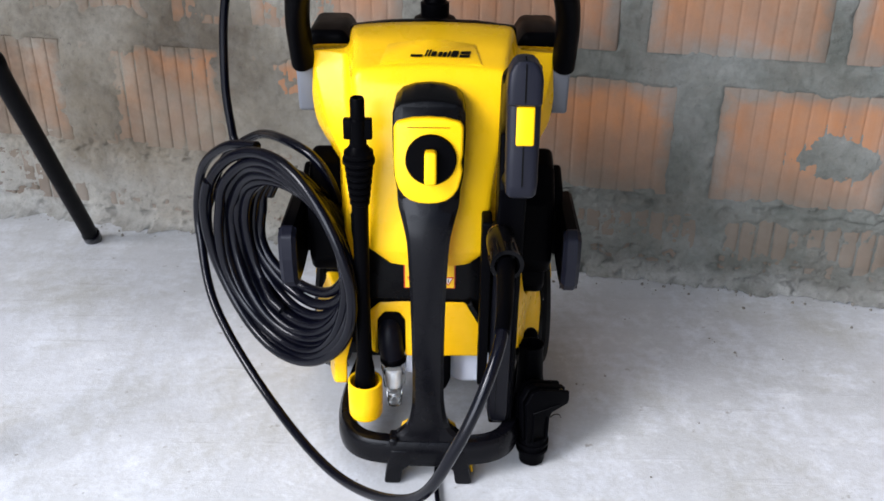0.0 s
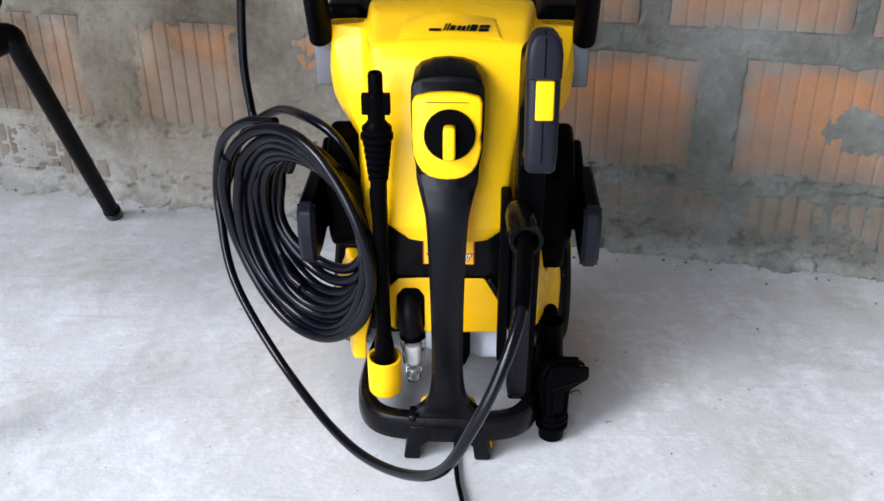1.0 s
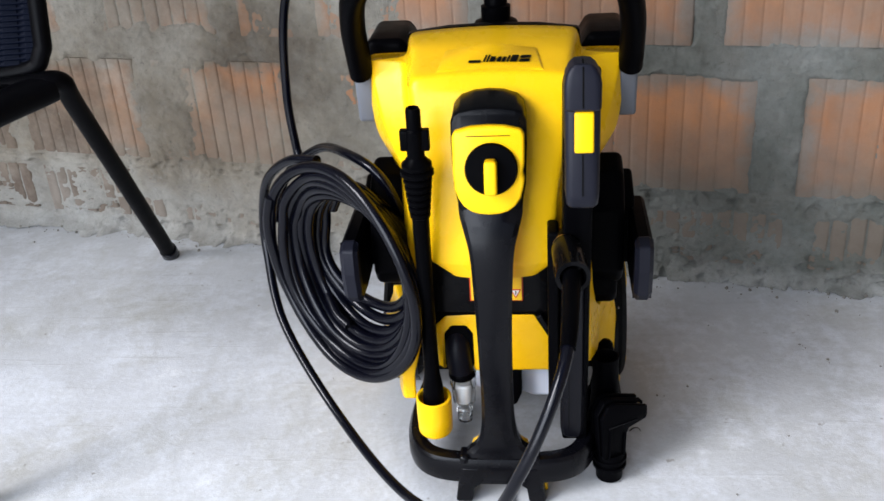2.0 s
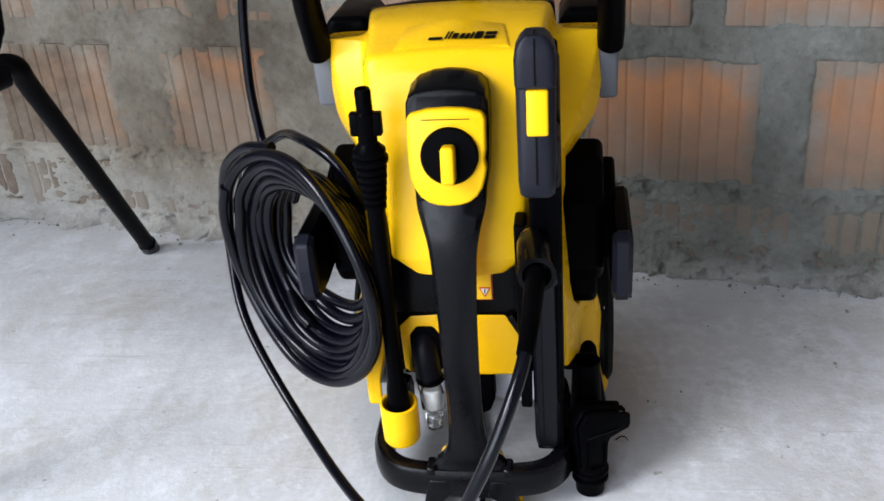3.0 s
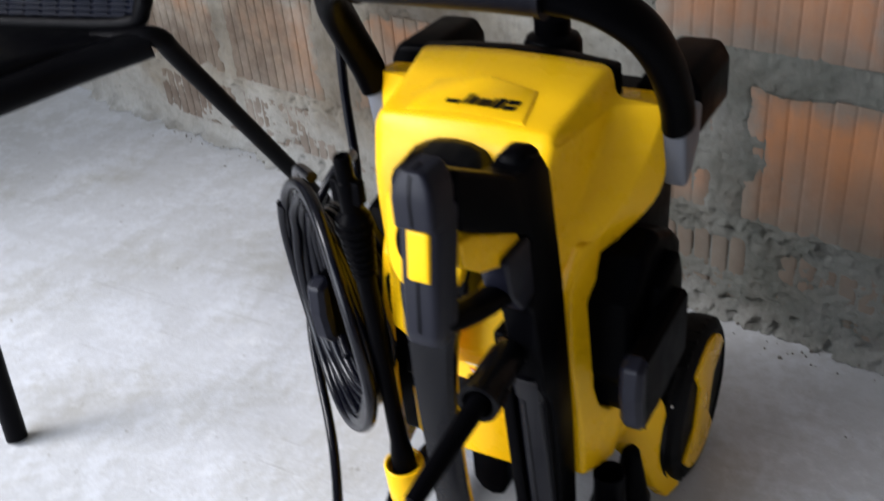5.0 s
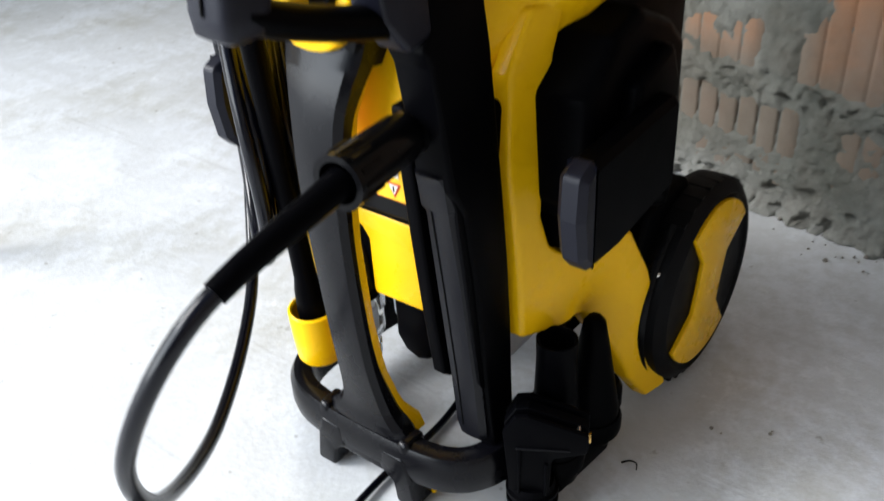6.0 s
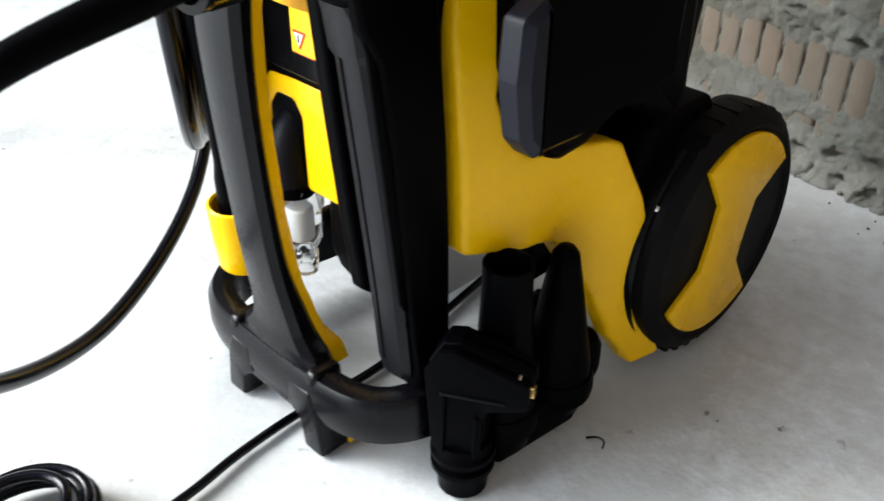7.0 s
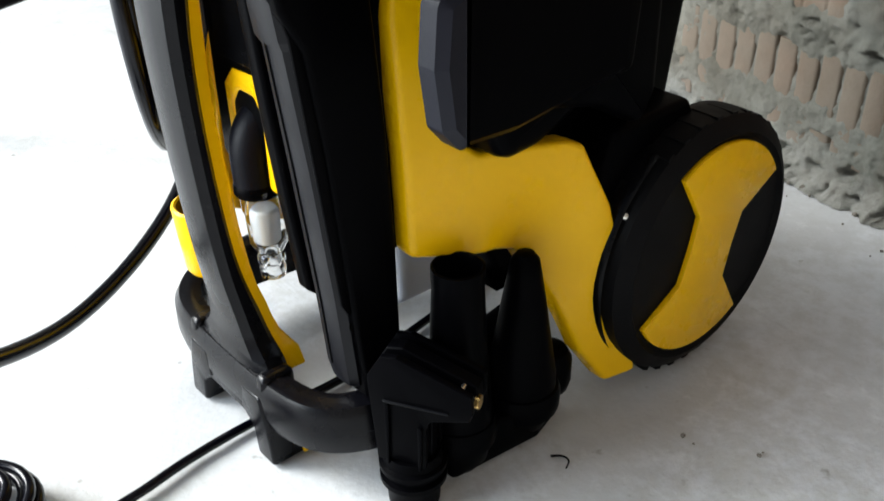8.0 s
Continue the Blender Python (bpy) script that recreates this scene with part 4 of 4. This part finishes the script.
part("head_seam", prism([(-0.1612, 0.634), (-0.1608, 0.655), (-0.1588, 0.665), (-0.1563, 0.672), (-0.1500, 0.6764), (-0.1400, 0.6770), (-0.1400, 0.6735), (-0.1550, 0.668), (-0.1580, 0.655), (-0.1580, 0.634)], "x", 0.1022, 0.1037, 0), INK, gun)
part("safety_catch", prism([(-0.1575, 0.627), (-0.1560, 0.629), (-0.1450, 0.627), (-0.1490, 0.588), (-0.1636, 0.588), (-0.1612, 0.603)], "x", 0.0950, 0.1140, 0.002), YELLOW_SATIN, gun, "yellow safety catch")
BODY = [(-0.128, 0.668), (-0.075, 0.640), (-0.030, 0.615), (-0.014, 0.611), (0.004, 0.616), (0.022, 0.610), (0.036, 0.590), (0.047, 0.52), (0.057, 0.46), (0.0685, 0.335), (0.0735, 0.27), (0.0765, 0.20), (0.0775, 0.092), (0.075, 0.068), (0.046, 0.074), (0.036, 0.18), (0.028, 0.27), (0.019, 0.335), (0.006, 0.36), (-0.003, 0.42), (-0.010, 0.462), (-0.016, 0.474), (-0.010, 0.49), (-0.008, 0.545), (-0.030, 0.560), (-0.085, 0.590), (-0.120, 0.612)]
body = part("gun_body", prism(BODY, "x", GX0 + 0.002, GX1 + 0.0055, 0.004), BLACK, gun, "black gun body and barrel shroud")


def barrel_front():
    """The front half of the barrel shroud: a long moulded shell that leans back downwards, flat before, with bevelled sides."""
    rows = []
    for z, y, grow in ((0.372, 0.001, -0.001), (0.364, 0.0045, 0.0008), (0.342, 0.0075, 0.0008), (0.336, 0.0105, -0.0012), (0.26, 0.0195, 0.0), (0.16, 0.0300, 0.0), (0.100, 0.0350, 0.0), (0.086, 0.0375, -0.002), (0.080, 0.0430, -0.006)):
        a, b = GX0 - 0.0005 - grow, GX1 + 0.0005 + grow
        rows.append([(a, y + 0.020, z), (a, y + 0.006, z), (a + 0.0045, y + 0.0008, z), (a + 0.010, y, z), (b - 0.010, y, z), (b - 0.0045, y + 0.0008, z), (b, y + 0.006, z), (b, y + 0.020, z)])
    return loft(rows)


def back_line(z):
    """Depth of the barrel shroud's ridge at a height."""
    return 0.011 + 0.114 * (0.345 - z)


part("barrel_front", barrel_front(), GUN_SATIN, gun, "satin black front shell of the barrel", 24)
part("barrel_ridge", prism([(back_line(z) + d, z) for z, d in ((0.368, -0.004), (0.345, 0.001), (0.16, 0.0), (0.15, 0.004), (0.155, 0.010), (0.340, 0.010), (0.362, 0.004))], "x", GX1 - 0.001, GX1 + 0.0022, 0.0010, 2), BLACK, gun)
part("barrel_seam", prism([(0.0085 - 0.0008, 0.362), (0.0105 - 0.0008, 0.336), (0.0195 - 0.0008, 0.26), (0.0300 - 0.0008, 0.16), (0.0350 - 0.0008, 0.100), (0.040, 0.100), (0.030, 0.23), (0.014, 0.362)], "x", 0.0955, 0.0963, 0), INK, gun)
for y, z in ((0.0345, 0.140), (0.0290, 0.262)):
    part("screw_recess", lathe([(0.0036, 0), (0.0036, 0.0006), (0.0020, 0.0006)], (GX1 + 0.0003, y + 0.006, z), (1, 0, 0), 14), INK, gun)
part("trigger", prism([(-0.098, 0.596), (-0.020, 0.556), (-0.012, 0.540), (-0.030, 0.530), (-0.085, 0.552), (-0.112, 0.572), (-0.118, 0.600)], "x", 0.096, 0.115, 0.003), YELLOW_SATIN, gun, "yellow trigger")
part("rear_cap", loft([grip_ring(*r, 30, 3.6) for r in ((0.575, 0.016, 0.0160, 0.021), (0.602, 0.012, 0.0164, 0.021), (0.612, 0.0105, 0.0150, 0.019), (0.6185, 0.0095, 0.0110, 0.014), (0.621, 0.009, 0.0050, 0.007))]), BLACK, gun, "rounded rear head", 60)
part("trigger_guard", sweep(spline([(0.105, -0.150, 0.543), (0.105, -0.118, 0.528), (0.105, -0.075, 0.512), (0.105, -0.035, 0.500), (0.105, -0.008, 0.486)], 6), 0.0155, 0.011, 14), BLACK, gun)
part("guard_lug", prism([(-0.058, 0.548), (-0.010, 0.548), (-0.006, 0.486), (-0.030, 0.480), (-0.050, 0.505)], "x", 0.094, 0.122, 0.004), CHARCOAL, gun)
C0, C1 = Vector((0.0900, 0.0025, 0.4065)), Vector((0.0970, -0.0830, 0.4060))
cway = (C1 - C0)
ln = cway.length
ridge = lathe([(0.0135, 0), (0.0170, 0.010), (0.0185, 0.016), (0.0190, 0.040), (0.0195, ln - 0.006), (0.0205, ln - 0.005), (0.0205, ln), (0.0155, ln), (0.0120, ln - 0.02)], C0, cway, 24)
part("hose_coupling", ridge, BLACK_GLOSS, gun, "glossy black hose coupling")
for k in range(12):
    t = 2 * math.pi * k / 12
    nb = lathe([(0.0016, 0), (0.0016, 0.020)], (0, 0, 0), (0, 0, 1), 6)
    q = cway.normalized().to_track_quat("Z", "Y").to_matrix().to_4x4()
    nb.transform(Matrix.Translation(C0) @ q @ Matrix.Translation((0.0195 * math.cos(t), 0.0195 * math.sin(t), ln - 0.026)))
    part("coupling_rib", nb, BLACK_GLOSS, gun)
part("coupling_socket", lathe([(0.0165, -0.004), (0.0165, 0.014), (0.0145, 0.020), (0.0145, 0.030)], C0 + Vector((0.001, -0.001, 0.0)), (0.45, 0.9, 0.1), 20), BLACK, gun)
part("coupling_ring", lathe([(0.0150, 0), (0.0158, 0.002), (0.0158, 0.006), (0.0150, 0.008)], C0 + cway.normalized() * 0.002, cway, 20), BRASS, gun, "brass coupling ring")

# ---- high pressure hose: arc over the top, hanging coil, free loop to the gun ----
COIL_C = Vector((-0.211, 0.108, 0.316))
COIL_H = Vector((0.80, -0.60, -0.06))
COIL_N = Vector((0.60, 0.80, 0.0))


# Turns of the coil, from the wall forwards: half width, height over and under the middle, depth, shift along the coil.
TURNS = [(0.084, 0.104, 0.060, 0.048, -0.004), (0.090, 0.108, 0.080, 0.042, 0.000), (0.094, 0.112, 0.094, 0.036, 0.002), (0.100, 0.112, 0.110, 0.028, -0.002), (0.101, 0.110, 0.120, 0.020, 0.003), (0.106, 0.106, 0.134, 0.013, -0.002),
         (0.114, 0.117, 0.138, 0.006, 0.003), (0.122, 0.128, 0.148, -0.001, -0.003), (0.128, 0.140, 0.147, -0.007, 0.003), (0.138, 0.152, 0.157, -0.011, -0.002), (0.140, 0.158, 0.157, -0.015, 0.0)]


def coil_points():
    """Small turns hang behind, large ones in a loose bundle before them; all lean to one side."""
    pts, per = [], 24
    for k in range(10 * per + 1):
        u = k / per
        i = min(int(u), 9)
        f = u - i
        f = f * f * (3 - 2 * f)
        half, top, low, lift, along = (TURNS[i][j] * (1 - f) + TURNS[i + 1][j] * f for j in range(5))
        a = radians(150) - 2 * math.pi * u
        side = along + 0.002
        half += 0.0035 * math.sin(2 * a + 1.7 * i)
        up = math.sin(a)
        pts.append(COIL_C + COIL_H * (half * 1.02 * math.cos(a) + side) + Vector((0, 0, up * (top if up > 0 else low))) + COIL_N * (lift + 0.003 * math.sin(3 * a + i)))
    return pts


ARC = [(0.0, 0.318, 0.640), (0.006, 0.292, 0.725), (-0.027, 0.242, 0.830), (-0.136, 0.206, 0.862), (-0.228, 0.236, 0.770), (-0.306, 0.326, 0.640), (-0.325, 0.338, 0.500), (-0.318, 0.330, 0.400)]
LOOP = [(-0.240, 0.140, 0.468), (-0.292, 0.180, 0.452), (-0.340, 0.226, 0.405), (-0.366, 0.262, 0.335), (-0.368, 0.258, 0.270), (-0.337, 0.193, 0.175), (-0.240, 0.085, 0.081), (-0.123, -0.069, 0.069), (-0.017, -0.202, 0.147), (0.037, -0.247, 0.259), (0.084, -0.203, 0.367), (0.0962, -0.077, 0.4055)]
hose = thing("high_pressure_hose", -0.22, 0.1, 0.16, "long black rubber hose hung in a coil on the washer", "hose")
part("hose_arc", sweep(spline(ARC, 10), 0.0068, None, 12), RUBBER, hose)
part("arc_sleeve", sweep(spline(ARC[:3], 10)[:17], lambda s: 0.0120 - 0.0035 * s, None, 14), BLACK, hose, "tapered black bend sleeve")
part("coil", sweep([Vector(p) for p in spline(coil_points(), 3)], 0.0080, None, 10), RUBBER, hose, "glossy coiled hose turns")
part("link", sweep(spline([(-0.318, 0.330, 0.41), (-0.30, 0.300, 0.36), (-0.28, 0.22, 0.28), (-0.245, 0.150, 0.23), (-0.22, 0.125, 0.215)], 8), 0.0068, None, 12), RUBBER, hose)
part("small_loop", sweep(spline([(-0.345, 0.240, 0.330), (-0.325, 0.285, 0.390), (-0.266, 0.257, 0.440), (-0.204, 0.155, 0.472), (-0.150, 0.109, 0.455), (-0.126, 0.120, 0.382), (-0.125, 0.115, 0.30)], 8), 0.0068, None, 12), RUBBER, hose)
loop_path = spline(LOOP, 12)
part("free_loop", sweep(loop_path, 0.0070, None, 14), RUBBER, hose)
part("bend_sleeve", sweep(loop_path[-11:], lambda s: 0.0088 + 0.0024 * s, None, 16), BLACK, hose, "black bend sleeve at the gun")

# ---- nozzle stand beside the washer ----
stand = thing("nozzle_holder", 0.162, 0.11, 0, "black plastic holder with two nozzle posts on the concrete", "nozzle holder")
TA, TB, TN = Vector((0.150, 0.105, 0)), Vector((0.154, 0.165, 0)), Vector((0.154, 0.057, 0))
part("open_post", lathe([(0.015, 0.002), (0.022, 0.012), (0.0265, 0.036), (0.0240, 0.066), (0.0205, 0.11), (0.0182, 0.160), (0.0186, 0.168), (0.0186, 0.176), (0.0168, 0.1765), (0.0155, 0.174), (0.0145, 0.120), (0.0, 0.118)], TA, (0, 0, 1), 28), BLACK, stand, "open tapered post")
part("round_post", lathe([(0.013, 0.002), (0.020, 0.012), (0.027, 0.034), (0.0265, 0.058), (0.0215, 0.090), (0.0160, 0.126), (0.0122, 0.148), (0.0105, 0.158), (0.0065, 0.1635), (0.0, 0.165)], TB, (0, 0, 1), 28), BLACK, stand, "round-topped tapered post")
for c, r in ((TA, 0.0285), (TB, 0.0305)):
    part("post_rim", lathe([(r - 0.006, 0.026), (r - 0.001, 0.028), (r, 0.033), (r, 0.043), (r - 0.002, 0.048), (r - 0.008, 0.050)], c, (0, 0, 1), 24), BLACK, stand)
part("foot_web", prism([(TA.x - 0.018, TA.y - 0.020), (TA.x + 0.016, TA.y - 0.020), (TB.x + 0.020, TB.y), (TB.x + 0.012, TB.y + 0.026), (TB.x - 0.02, TB.y + 0.026), (TB.x - 0.022, TB.y)], "z", 0.004, 0.040, 0.004), BLACK, stand)
part("side_lobe", lathe([(0.010, 0.016), (0.017, 0.022), (0.019, 0.030), (0.019, 0.050), (0.015, 0.058), (0.010, 0.060)], (TB.x - 0.006, TB.y + 0.036, 0), (0, 0, 1), 20), BLACK, stand)
part("side_lobe", lathe([(0.008, 0.050), (0.0105, 0.054), (0.0105, 0.090), (0.0080, 0.094)], (TA.x - 0.016, TA.y - 0.020, 0), (0, 0, 1), 16), BLACK, stand)

nozzle = thing("flat_nozzle", *TN, "black angled nozzle head with cooling fins stood on the concrete", "nozzle")
NZ = Matrix.Translation(TN) @ Matrix.Rotation(radians(28), 4, "Z")


def turned(bm, m=NZ):
    bm.transform(m)
    return bm


HEAD = [(-0.0185, 0.046), (0.0175, 0.046), (0.0185, 0.083), (0.0220, 0.090), (0.0490, 0.098), (0.0510, 0.104), (0.0505, 0.119), (-0.0015, 0.137), (-0.0130, 0.135), (-0.0235, 0.117)]
part("head_core", turned(prism(HEAD, "y", -0.005, 0.006, 0.001, 1)), BLACK, nozzle)
for y in (-0.0165, 0.0110):
    part("fin", turned(prism(HEAD, "y", y, y + 0.0055, 0.0012, 2)), BLACK, nozzle, "flat moulded fin")
part("head_back", turned(box(-0.016, 0.016, -0.012, 0.014, 0.050, 0.106, 0.002)), BLACK, nozzle)
part("fin_ledge", turned(prism([(-0.0120, 0.0985), (0.0350, 0.1005), (0.0350, 0.1022), (-0.0120, 0.1010)], "y", -0.0182, -0.0160, 0.0006, 1)), BLACK_GLOSS, nozzle)
part("fin_rib", turned(prism([(-0.0110, 0.045), (-0.0085, 0.045), (-0.0070, 0.099), (-0.0110, 0.099)], "y", -0.0190, -0.0160, 0.0010, 2)), BLACK, nozzle)
part("fin_rib", turned(prism([(0.0125, 0.045), (0.0150, 0.045), (0.0165, 0.084), (0.0130, 0.084)], "y", -0.0190, -0.0160, 0.0010, 2)), BLACK, nozzle)
part("spigot", turned(lathe([(0.0165, 0.0), (0.0188, 0.002), (0.0198, 0.020), (0.0205, 0.022), (0.0242, 0.0235), (0.0242, 0.0275), (0.0210, 0.0285), (0.0210, 0.034), (0.0245, 0.0352), (0.0245, 0.0392), (0.0215, 0.0405), (0.0200, 0.048)], (0.001, 0, 0), (0, 0, 1), 30)), BLACK, nozzle)
part("pin", turned(lathe([(0.0016, 0), (0.0016, 0.016)], (0.0420, -0.0110, 0.1190), (0, 1, 0), 8)), STEEL, nozzle, "small steel pin")
part("orifice", turned(lathe([(0.005, 0), (0.005, 0.003), (0.002, 0.003)], (0.0495, -0.004, 0.107), (1, 0, 0), 12)), BRASS, nozzle, "brass orifice")

# ---- power cable on the floor ----
cable = thing("power_cable", -0.04, -0.2, 0, "black power cable lying on the floor with a coiled bundle", "cable")
part("cable_run", sweep(spline([(-0.02, 0.30, 0.006), (0.0, 0.187, 0.005), (0.014, 0.10, 0.0045), (0.012, 0.01, 0.0045), (0.016, -0.05, 0.0045), (0.024, -0.10, 0.0045), (0.026, -0.16, 0.0045), (0.006, -0.23, 0.007)], 8), 0.0038, None, 10), RUBBER, cable)
pts = []
for k in range(6 * 18 + 1):
    u = k / 18
    a = 2 * math.pi * u
    r = (0.047, 0.040, 0.049, 0.036, 0.046, 0.030, 0.030)[int(u)] * (1 - u % 1) + (0.047, 0.040, 0.049, 0.036, 0.046, 0.030, 0.030)[min(6, int(u) + 1)] * (u % 1)
    pts.append(Vector((-0.025 + r * math.cos(a), -0.203 + r * 1.15 * math.sin(a), 0.005 + 0.0048 * u)))
part("cable_coil", sweep(spline(pts, 2), 0.0042, None, 10), RUBBER, cable, "bundled turns of cable")

# ---- chair ----
chair = thing("garden_chair", -1.0, 0.35, 0, "dark garden chair with a blue woven back and black tube legs", "chair")
KNEE, FOOT = Vector((-0.700, 0.372, 0.520)), Vector((-0.757, 0.765, 0.012))
part("rear_leg", sweep(spline([(-0.80, 0.335, 0.520), (-0.735, 0.348, 0.524), KNEE, KNEE.lerp(FOOT, 0.10), KNEE.lerp(FOOT, 0.5), FOOT], 6), 0.0165, None, 16), TUBE_PAINT, chair)
part("leg_tip", lathe([(0.017, 0), (0.019, 0.003), (0.019, 0.03), (0.0165, 0.032)], FOOT + Vector((0, 0.008, -0.012)), KNEE - FOOT, 16), RUBBER, chair, "black rubber tip")
part("front_leg", sweep(spline([(-0.775, -0.042, 0.004), (-0.785, -0.02, 0.2), (-0.80, 0.02, 0.44), (-0.83, 0.06, 0.475), (-0.90, 0.10, 0.49)], 6), 0.0165, None, 14), TUBE_PAINT, chair)
part("seat_rail", sweep(spline([(-0.715, 0.365, 0.515), (-0.785, 0.27, 0.498), (-0.84, 0.15, 0.485), (-0.90, 0.03, 0.475)], 6), 0.026, None, 14), TUBE_PAINT, chair)
part("seat", prism([(-0.735, 0.350), (-0.800, 0.265), (-0.915, 0.045), (-1.22, 0.10), (-1.17, 0.325), (-0.90, 0.352)], "z", 0.492, 0.532, 0.010), TUBE_PAINT, chair, "black padded seat")
part("back_frame", sweep(spline([(-1.16, 0.30, 0.535), (-0.90, 0.345, 0.535), (-0.755, 0.368, 0.540), (-0.722, 0.375, 0.565), (-0.716, 0.385, 0.62), (-0.705, 0.425, 0.90)], 8), 0.014, None, 14), TUBE_PAINT, chair)
for k in range(9):
    x = -0.745 - 0.034 * k
    strand = part("weave_band", loft([[(x - 0.0210, 0.372 + 0.16 * (x + 0.74) + 0.14 * t, 0.545 + 0.35 * t), (x, 0.364 + 0.16 * (x + 0.74) + 0.14 * t, 0.545 + 0.35 * t), (x + 0.0210, 0.372 + 0.16 * (x + 0.74) + 0.14 * t, 0.545 + 0.35 * t), (x, 0.378 + 0.16 * (x + 0.74) + 0.14 * t, 0.545 + 0.35 * t)] for t in (0, 0.5, 1)]), WEAVE, chair, "dark blue woven band")
ribs_bm = []
for k in range(44):
    z = 0.552 + 0.008 * k
    y = 0.366 + 0.14 * (z - 0.545) / 0.35
    ribs_bm.append(sweep([Vector((-1.05, y - 0.052, z)), Vector((-0.9, y - 0.029, z)), Vector((-0.728, y + 0.001, z))], 0.0022, None, 5))
part("weave_cord", join(*ribs_bm), WEAVE, chair, "fine woven cords")

# ---- bent wire on the floor ----
wire = part("bent_wire", sweep(spline([(0.193, 0.160, 0.0016), (0.199, 0.1665, 0.0018), (0.2065, 0.1655, 0.0030), (0.2100, 0.1590, 0.0018)], 6), lambda u: 0.0010 - 0.0004 * u, None, 8), TUBE_PAINT)
tagged(wire, "short bent piece of dark wire lying on the concrete", "wire")

# ---- small debris on the floor ----
GRIT = [(0.505, 0.406, 4), (0.540, 0.359, 5), (0.430, 0.152, 3), (0.245, 0.254, 4), (0.297, 0.279, 4), (0.512, 0.395, 3), (0.62, 0.34, 3), (0.36, 0.47, 3), (-0.30, 0.30, 2), (-0.5, 0.55, 3), (0.33, 0.02, 3), (0.04, 0.12, 2)]
grit_rnd = random.Random(8)
chips = []
for x, y, mm in GRIT:
    for j in range(2):
        b = bmesh.new()
        bmesh.ops.create_icosphere(b, subdivisions=1, radius=0.0006 * mm * (1 if j == 0 else 0.5))
        for v in b.verts:
            v.co *= grit_rnd.uniform(0.7, 1.25)
            v.co.z *= 0.6
        b.transform(pose(x + grit_rnd.uniform(-0.012, 0.012) * j, y + grit_rnd.uniform(-0.012, 0.012) * j, 0.0006 * mm * 0.35, 0, 0, grit_rnd.uniform(0, 360)))
        chips.append(b)
for k in range(260):
    s, off = grit_rnd.uniform(-1.6, 0.9), abs(grit_rnd.gauss(0.0, 0.030)) + 0.010
    p = WALL @ Vector((s, -off, 0))
    r = 0.0010 + 0.0030 * grit_rnd.random() ** 2.5
    b = bmesh.new()
    bmesh.ops.create_icosphere(b, subdivisions=1, radius=r)
    for v in b.verts:
        v.co *= grit_rnd.uniform(0.65, 1.25)
    b.transform(pose(p.x, p.y, r * 0.4, 0, 0, grit_rnd.uniform(0, 360)))
    chips.append(b)
grit = part("mortar_crumbs", join(*chips), CRUMB)
tagged(grit, "small dark mortar crumbs scattered on the concrete", "debris", kind="stuff")
